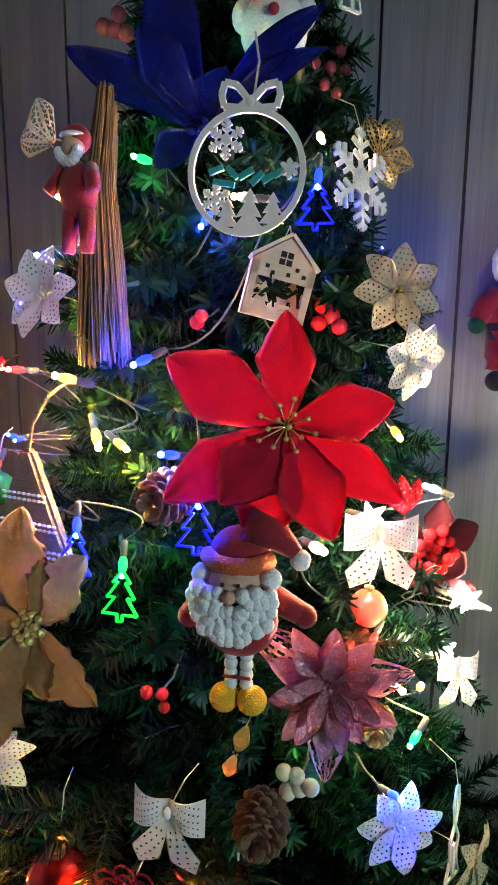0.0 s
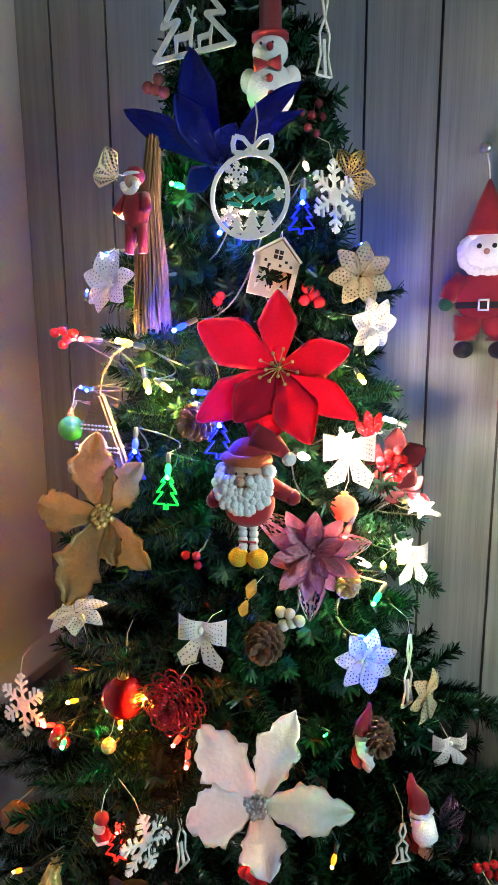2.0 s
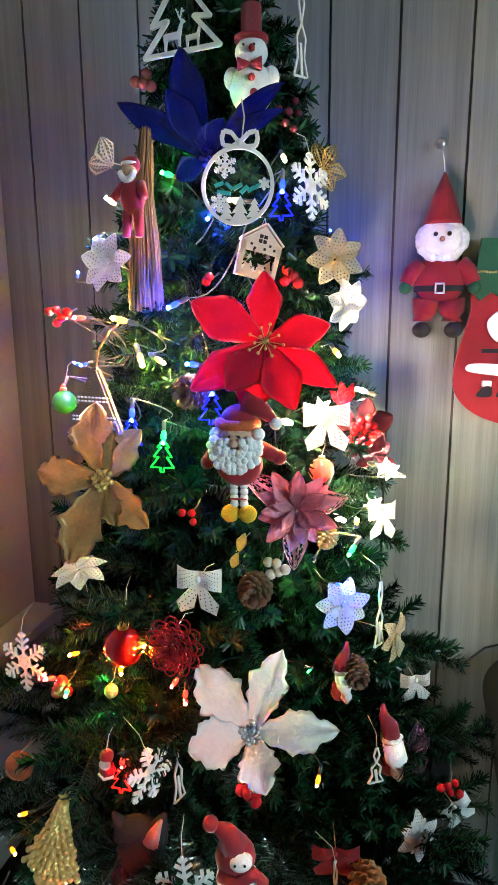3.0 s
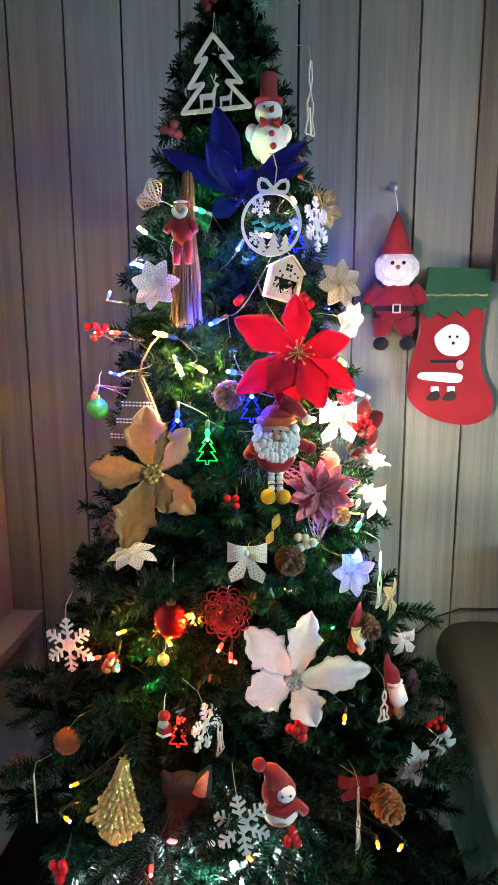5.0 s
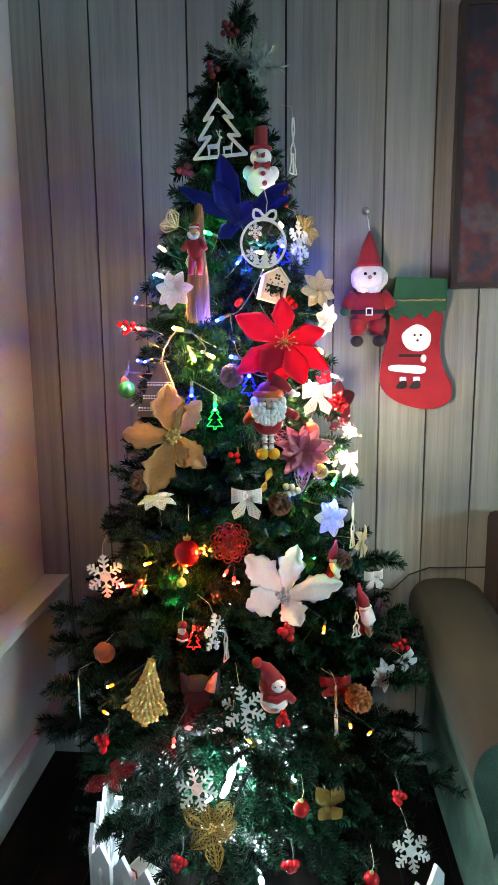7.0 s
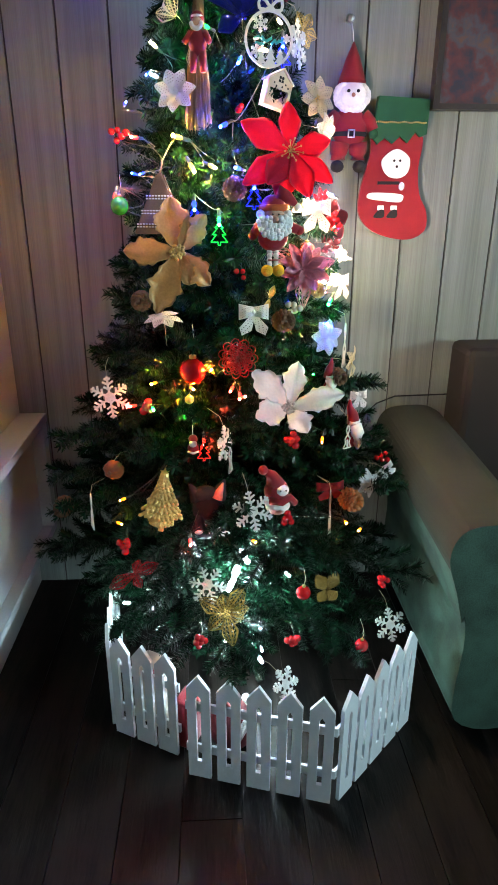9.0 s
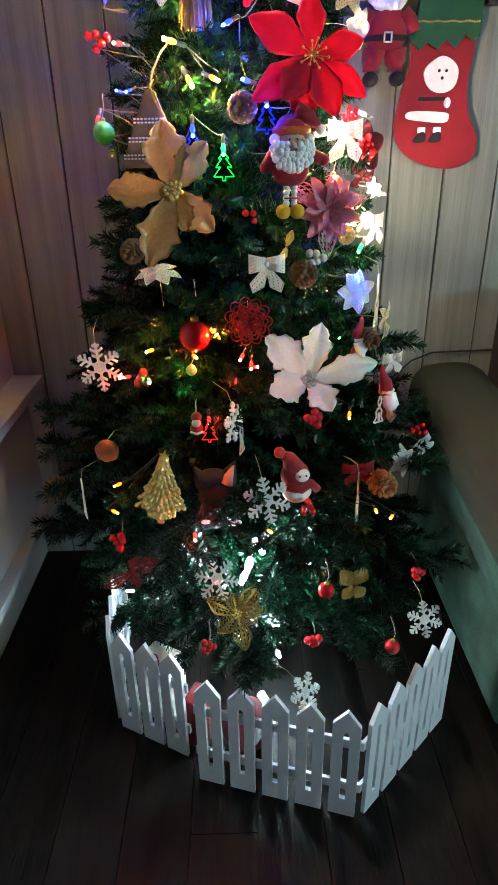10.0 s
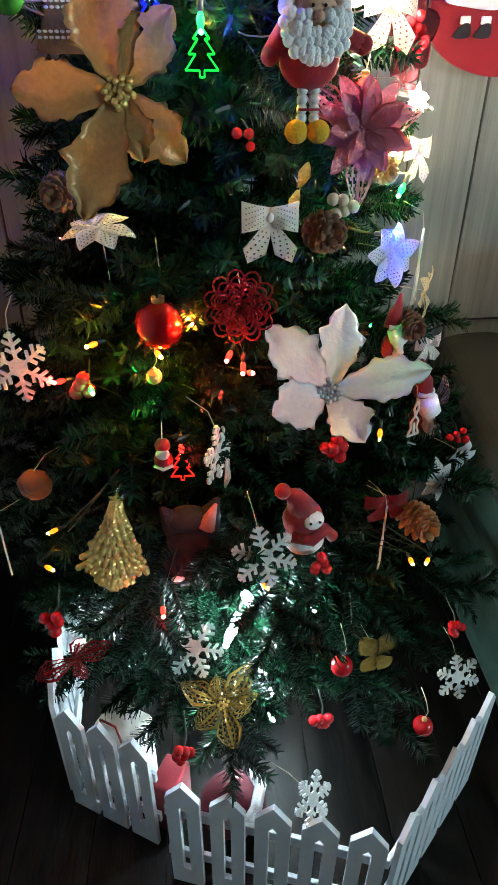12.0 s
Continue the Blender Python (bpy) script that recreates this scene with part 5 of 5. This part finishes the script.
def toy_gnome(m, label, flip=1):
    red, fur, skin = bmesh.new(), bmesh.new(), bmesh.new()
    tube(red, [(0, 0, 0.030), (flip * 0.003, 0, 0.055), (flip * 0.014, 0, 0.075), (flip * 0.016, 0, 0.095)], [0.017, 0.014, 0.008, 0.003], 12)
    ball(skin, 0, -0.010, 0.026, 0.012)
    ball(red, 0, 0.002, -0.012, 0.019, 1, 0.8, 1.4, 12)
    tube(fur, [(0, -0.008, 0.028), (0.002, -0.018, 0.005), (0.006, -0.016, -0.020), (0.012, -0.010, -0.042)], [0.017, 0.018, 0.013, 0.003], 12)
    tube(fur, [(-0.016, -0.004, 0.034), (0, -0.018, 0.034), (0.016, -0.004, 0.034)], 0.005, 8)
    return joined("gnome_toy", [(red, M_RED), (fur, M_WHITE_FUR), (skin, M_SKIN)], label, "soft toy", m)


def toy_grey():
    """A dark plush animal lying on the branches, its ear pink inside."""
    grey, pink, white, wine = (bmesh.new() for _ in range(4))
    ball(grey, 0, 0, 0.0, 0.036, 1, 0.8, 0.95, 18)
    ball(grey, -0.012, -0.006, -0.044, 0.030, 1.1, 0.8, 0.8, 16)
    for s in (-1, 1):
        ball(grey, s * 0.022, -0.020, -0.030, 0.014, 0.8, 0.8, 1.8)
    cone(grey, (0.016, 0.002, 0.024), (0.032, 0.0, 0.062), 0.020, 0.003)
    cone(grey, (-0.024, 0.002, 0.024), (-0.040, 0.0, 0.056), 0.018, 0.003)
    cone(pink, (0.014, -0.010, 0.026), (0.029, -0.006, 0.058), 0.013, 0.002)
    ball(wine, -0.008, 0.002, 0.032, 0.030, 1, 0.7, 0.55, 14)
    ball(white, -0.026, -0.030, -0.040, 0.006, 1.5, 0.5, 0.8)
    ball(white, 0.024, -0.028, -0.048, 0.010, 1.6, 0.6, 0.6)
    return joined("plush_animal", [(grey, M_GREY), (pink, M_PINKFELT), (white, M_WHITE_FUR), (wine, M_GREY)], "dark grey plush animal with a pink inner ear", "soft toy", pose(-0.258, 0.378, 0.575, 0, 0, 6))


toy_santa()
toy_snowman()
toy_figure()
toy_red_snowman()
toy_grey()
toy_gnome(pose(0.062, 0.500, 0.690, 0, 0, 30) @ Matrix.Scale(0.85, 4), "bearded gnome toy with a red hat on a side branch", -1)
toy_gnome(pose(-0.006, 0.462, 0.812, 0, 0, 40) @ Matrix.Scale(0.62, 4), "slim gnome toy with a tall red hat at the tree side", 1)
mini_r, mini_w = bmesh.new(), bmesh.new()
ball(mini_r, 0, 0, 0.0, 0.011, 1, 0.8, 1.2)
ball(mini_r, 0, 0, 0.020, 0.009)
ball(mini_w, 0, -0.006, 0.012, 0.008, 1, 0.7, 0.9)
tube(mini_w, [(-0.0105, -0.004, -0.005), (0, -0.0105, -0.006), (0.0105, -0.004, -0.005)], 0.002)
tube(mini_w, [(0, 0, 0.028), (0, 0.01, 0.045), (0, 0.04, 0.05)], 0.0006, 4)
joined("hanging_doll", [(mini_r, M_RED), (mini_w, M_WHITE_FUR)], "tiny red and white bearded figure hanging on a thread", "doll", pose(-0.287, 0.345, 0.722))

# ---- inside the fence ----
wine, band = bmesh.new(), bmesh.new()
ball(wine, 0, 0, 0.060, 0.055, 1, 0.9, 1.08, 20)
tube(band, [(0.010, -0.055, 0.075), (0.035, -0.035, 0.105), (0.045, 0.0, 0.110), (0.030, 0.035, 0.105)], 0.010, 8)
joined("knitted_toy", [(wine, M_MAROON), (band, M_WHITE_FUR)], "dark maroon knitted toy with a white band standing inside the fence", "soft toy", pose(-0.215, 0.305, 0.0))
gift_a, gift_b = bmesh.new(), bmesh.new()
box(gift_a, -0.040, -0.03, 0, 0.040, 0.03, 0.165, None, 0.006)
tube(gift_b, [(-0.02, -0.032, 0.160), (-0.015, -0.034, 0.200), (0.015, -0.034, 0.200), (0.02, -0.032, 0.160)], 0.002, 6)
joined("gift_bag", [(gift_a, M_WHITEPLY), (gift_b, M_RED)], "cream paper gift bag with a red handle behind the fence", "gift bag", pose(-0.395, 0.40, 0.0, 0, 0, -30))
rb = bmesh.new()
box(rb, -0.022, -0.03, 0, 0.022, 0.03, 0.13, None, 0.006)
joined("gift_box", [(rb, M_RED)], "small red gift box behind the fence", "gift box", pose(-0.315, 0.325, 0.0, 0, 0, -25))

# ---- on the panelled wall ----
def wall_santa():
    red, fur, blk, grn, sil, skin = (bmesh.new() for _ in range(6))
    lathe(red, [(0.036, 0.205), (0.034, 0.212), (0.018, 0.26), (0.002, 0.296)], 18)
    ball(fur, 0, -0.004, 0.178, 0.042, 1, 0.62, 0.82, 20)
    rng = random.Random(6)
    for k in range(26):
        a = k * math.tau / 26
        ball(fur, 0.037 * math.cos(a), -0.010, 0.176 + 0.030 * math.sin(a), rng.uniform(0.009, 0.013), seg=8)
    for s in (-1, 1):
        ball(blk, s * 0.012, -0.029, 0.186, 0.0042, seg=10)
        tube(red, [(s * 0.034, 0, 0.134), (s * 0.052, -0.004, 0.118), (s * 0.060, -0.006, 0.100)], [0.018, 0.016, 0.014], 12)
        ball(grn, s * 0.062, -0.007, 0.092, 0.012)
        tube(red, [(s * 0.022, 0, 0.070), (s * 0.026, 0, 0.045), (s * 0.026, 0, 0.030)], [0.026, 0.022, 0.020], 12)
        ball(blk, s * 0.029, -0.010, 0.014, 0.019, 0.9, 1.15, 0.78, 14)
    ball(red, 0, 0, 0.105, 0.046, 1, 0.55, 1.05, 20)
    ball(skin, 0, -0.030, 0.177, 0.005)
    lathe(blk, [(0.0445, -0.0055), (0.0455, -0.004), (0.0455, 0.004), (0.0445, 0.0055)], 20, Matrix.Translation((0, 0, 0.090)) @ Matrix.Diagonal((1, 0.57, 1, 1)))
    for x0, z0, x1, z1 in ((-0.009, -0.010, -0.006, 0.010), (0.006, -0.010, 0.009, 0.010), (-0.009, 0.007, 0.009, 0.010), (-0.009, -0.010, 0.009, -0.007)):
        box(sil, x0, -0.031, 0.090 + z0, x1, -0.0275, 0.090 + z1)
    tube(sil, [(0, 0, 0.29), (-0.003, 0.005, 0.32), (-0.008, 0.010, 0.345)], 0.0012, 5)
    return joined("hanging_doll", [(red, M_RED), (fur, M_WHITE_FUR), (blk, M_BLACK), (grn, M_GREEN), (sil, M_LACE), (skin, M_PINKFELT)],
                  "red plush bearded doll with pointed hat and black belt, wall-hung", "doll", pose(0.113, 0.981, 1.243))


wall_santa()
hook = thing("wall_hook", "small metal knob hook on the panelled wall", "hook", m=pose(0.103, WALL_Y, 1.590, 90, 0, 0))
part("knob", lathe(bmesh.new(), [(0.004, 0.0), (0.004, 0.012), (0.009, 0.015), (0.010, 0.020), (0.006, 0.024)], 14), M_SILVER, hook, smooth=True)

stocking = thing("stocking", "red felt stocking with green cuff and felt picture, wall-hung", "stocking", m=pose(0.245, 0.996, 1.25, 90, 0, 3))
sock = smooth_closed([(-0.062, 0.090), (0.056, 0.090), (0.058, 0.0), (0.068, -0.060), (0.092, -0.105), (0.092, -0.150), (0.055, -0.174), (0.0, -0.172), (-0.060, -0.150), (-0.095, -0.110), (-0.095, -0.050), (-0.075, 0.030)], 5)
bm = plate(bmesh.new(), list(reversed(sock)), 0.0, 0.012)
bmesh.ops.recalc_face_normals(bm, faces=bm.faces)
part("body", bm, M_RED, stocking)
cuff = [(-0.062, 0.172), (0.072, 0.166), (0.070, 0.085), (0.052, 0.078), (0.040, 0.090), (0.020, 0.064), (0.0, 0.080), (-0.020, 0.062), (-0.040, 0.076), (-0.060, 0.060), (-0.076, 0.078), (-0.072, 0.095)]
bm = plate(bmesh.new(), list(reversed(cuff)), -0.002, 0.020)
bmesh.ops.recalc_face_normals(bm, faces=bm.faces)
part("cuff", bm, M_GREEN, stocking, "dark green felt cuff with a zigzag edge")
bm = bmesh.new()
for i in range(26):
    ball(bm, -0.066 + i * 0.0052, 0.112 + 0.001 * math.sin(i), 0.021, 0.0026, seg=6)
part("sequin_trim", bm, M_GOLD, stocking, "gold sequin trim")
bm = plate(bmesh.new(), smooth_closed([(-0.040, 0.028), (-0.005, 0.050), (0.030, 0.030), (0.030, -0.004), (0.008, -0.020), (-0.022, -0.016), (-0.040, 0.004)], 5), 0.0125, 0.0165)
part("felt_face", bm, M_LACE, stocking, "white felt oval")
for x in (-0.010, 0.006):
    part("felt_eye", ball(bmesh.new(), x, 0.022, 0.017, 0.0032, seg=8), M_BLACK, stocking)
part("felt_mouth", ball(bmesh.new(), -0.002, 0.008, 0.017, 0.0035, seg=8), M_BLACK, stocking)
part("felt_belt", cube(-0.050, -0.036, 0.0125, 0.010, -0.028, 0.0145), M_BLACK, stocking)
for x in (-0.040, -0.004):
    part("felt_boot", plate(bmesh.new(), smooth_closed([(x - 0.015, -0.118), (x + 0.012, -0.118), (x + 0.012, -0.100), (x - 0.002, -0.100)], 4), 0.0125, 0.016), M_BLACK, stocking)
    part("felt_sock", cube(x - 0.006, -0.100, 0.0125, x + 0.012, -0.088, 0.016, 0.002), M_LACE, stocking)
part("felt_mitten", ball(bmesh.new(), 0.016, -0.040, 0.014, 0.009, 0.9, 1.2, 0.4), M_LACE, stocking)
bm = plate(bmesh.new(), smooth_closed([(-0.072, -0.058), (-0.040, -0.056), (0.016, -0.060), (0.022, -0.072), (0.010, -0.080), (-0.040, -0.076), (-0.074, -0.070)], 4), 0.0125, 0.0165)
part("felt_trim", bm, M_LACE, stocking, "white felt trim")

cable = thing("wall_cable", "thin black cable looped along the wall behind the sofa", "cable")
part("wire", tube(bmesh.new(), [(0.06, 0.95, 0.60), (0.12, 0.99, 0.565), (0.20, 1.0, 0.555), (0.245, 1.0, 0.60), (0.30, 1.0, 0.622), (0.42, 1.0, 0.625), (0.60, 1.0, 0.63)], 0.0022, 6), M_BLACK, cable, smooth=True)

# ---- boards and panels ----
x = 0.0235 - 7 * 0.1277
i = 0
while x < EAST_X:
    x0, x1 = max(x + 0.0025, LEFT_X + 0.001), min(x + 0.1277 - 0.0025, EAST_X)
    if x1 - x0 > 0.01:
        from_mesh("panel", cube_mesh("panel", x0, WALL_Y, 0.0, x1, WALL_Y + 0.0055, TOP_Z), M_PANEL, wall_north)
    x += 0.1277
rng = random.Random(9)
bx = LEFT_X
while bx < EAST_X:
    w = min(0.125, EAST_X - bx)
    y = SOUTH_Y - rng.uniform(0, 2.4)
    while y < WALL_Y:
        y1 = min(y + 2.6, WALL_Y)
        y0 = max(y, SOUTH_Y)
        if y1 - y0 > 0.03 and w > 0.02:
            from_mesh("board", cube_mesh("board", bx + 0.001, y0 + 0.001, -0.0075, bx + w - 0.001, y1 - 0.001, rng.uniform(-0.0006, 0.0)), M_FLOOR, floor)
        y += 2.6
    bx += 0.125
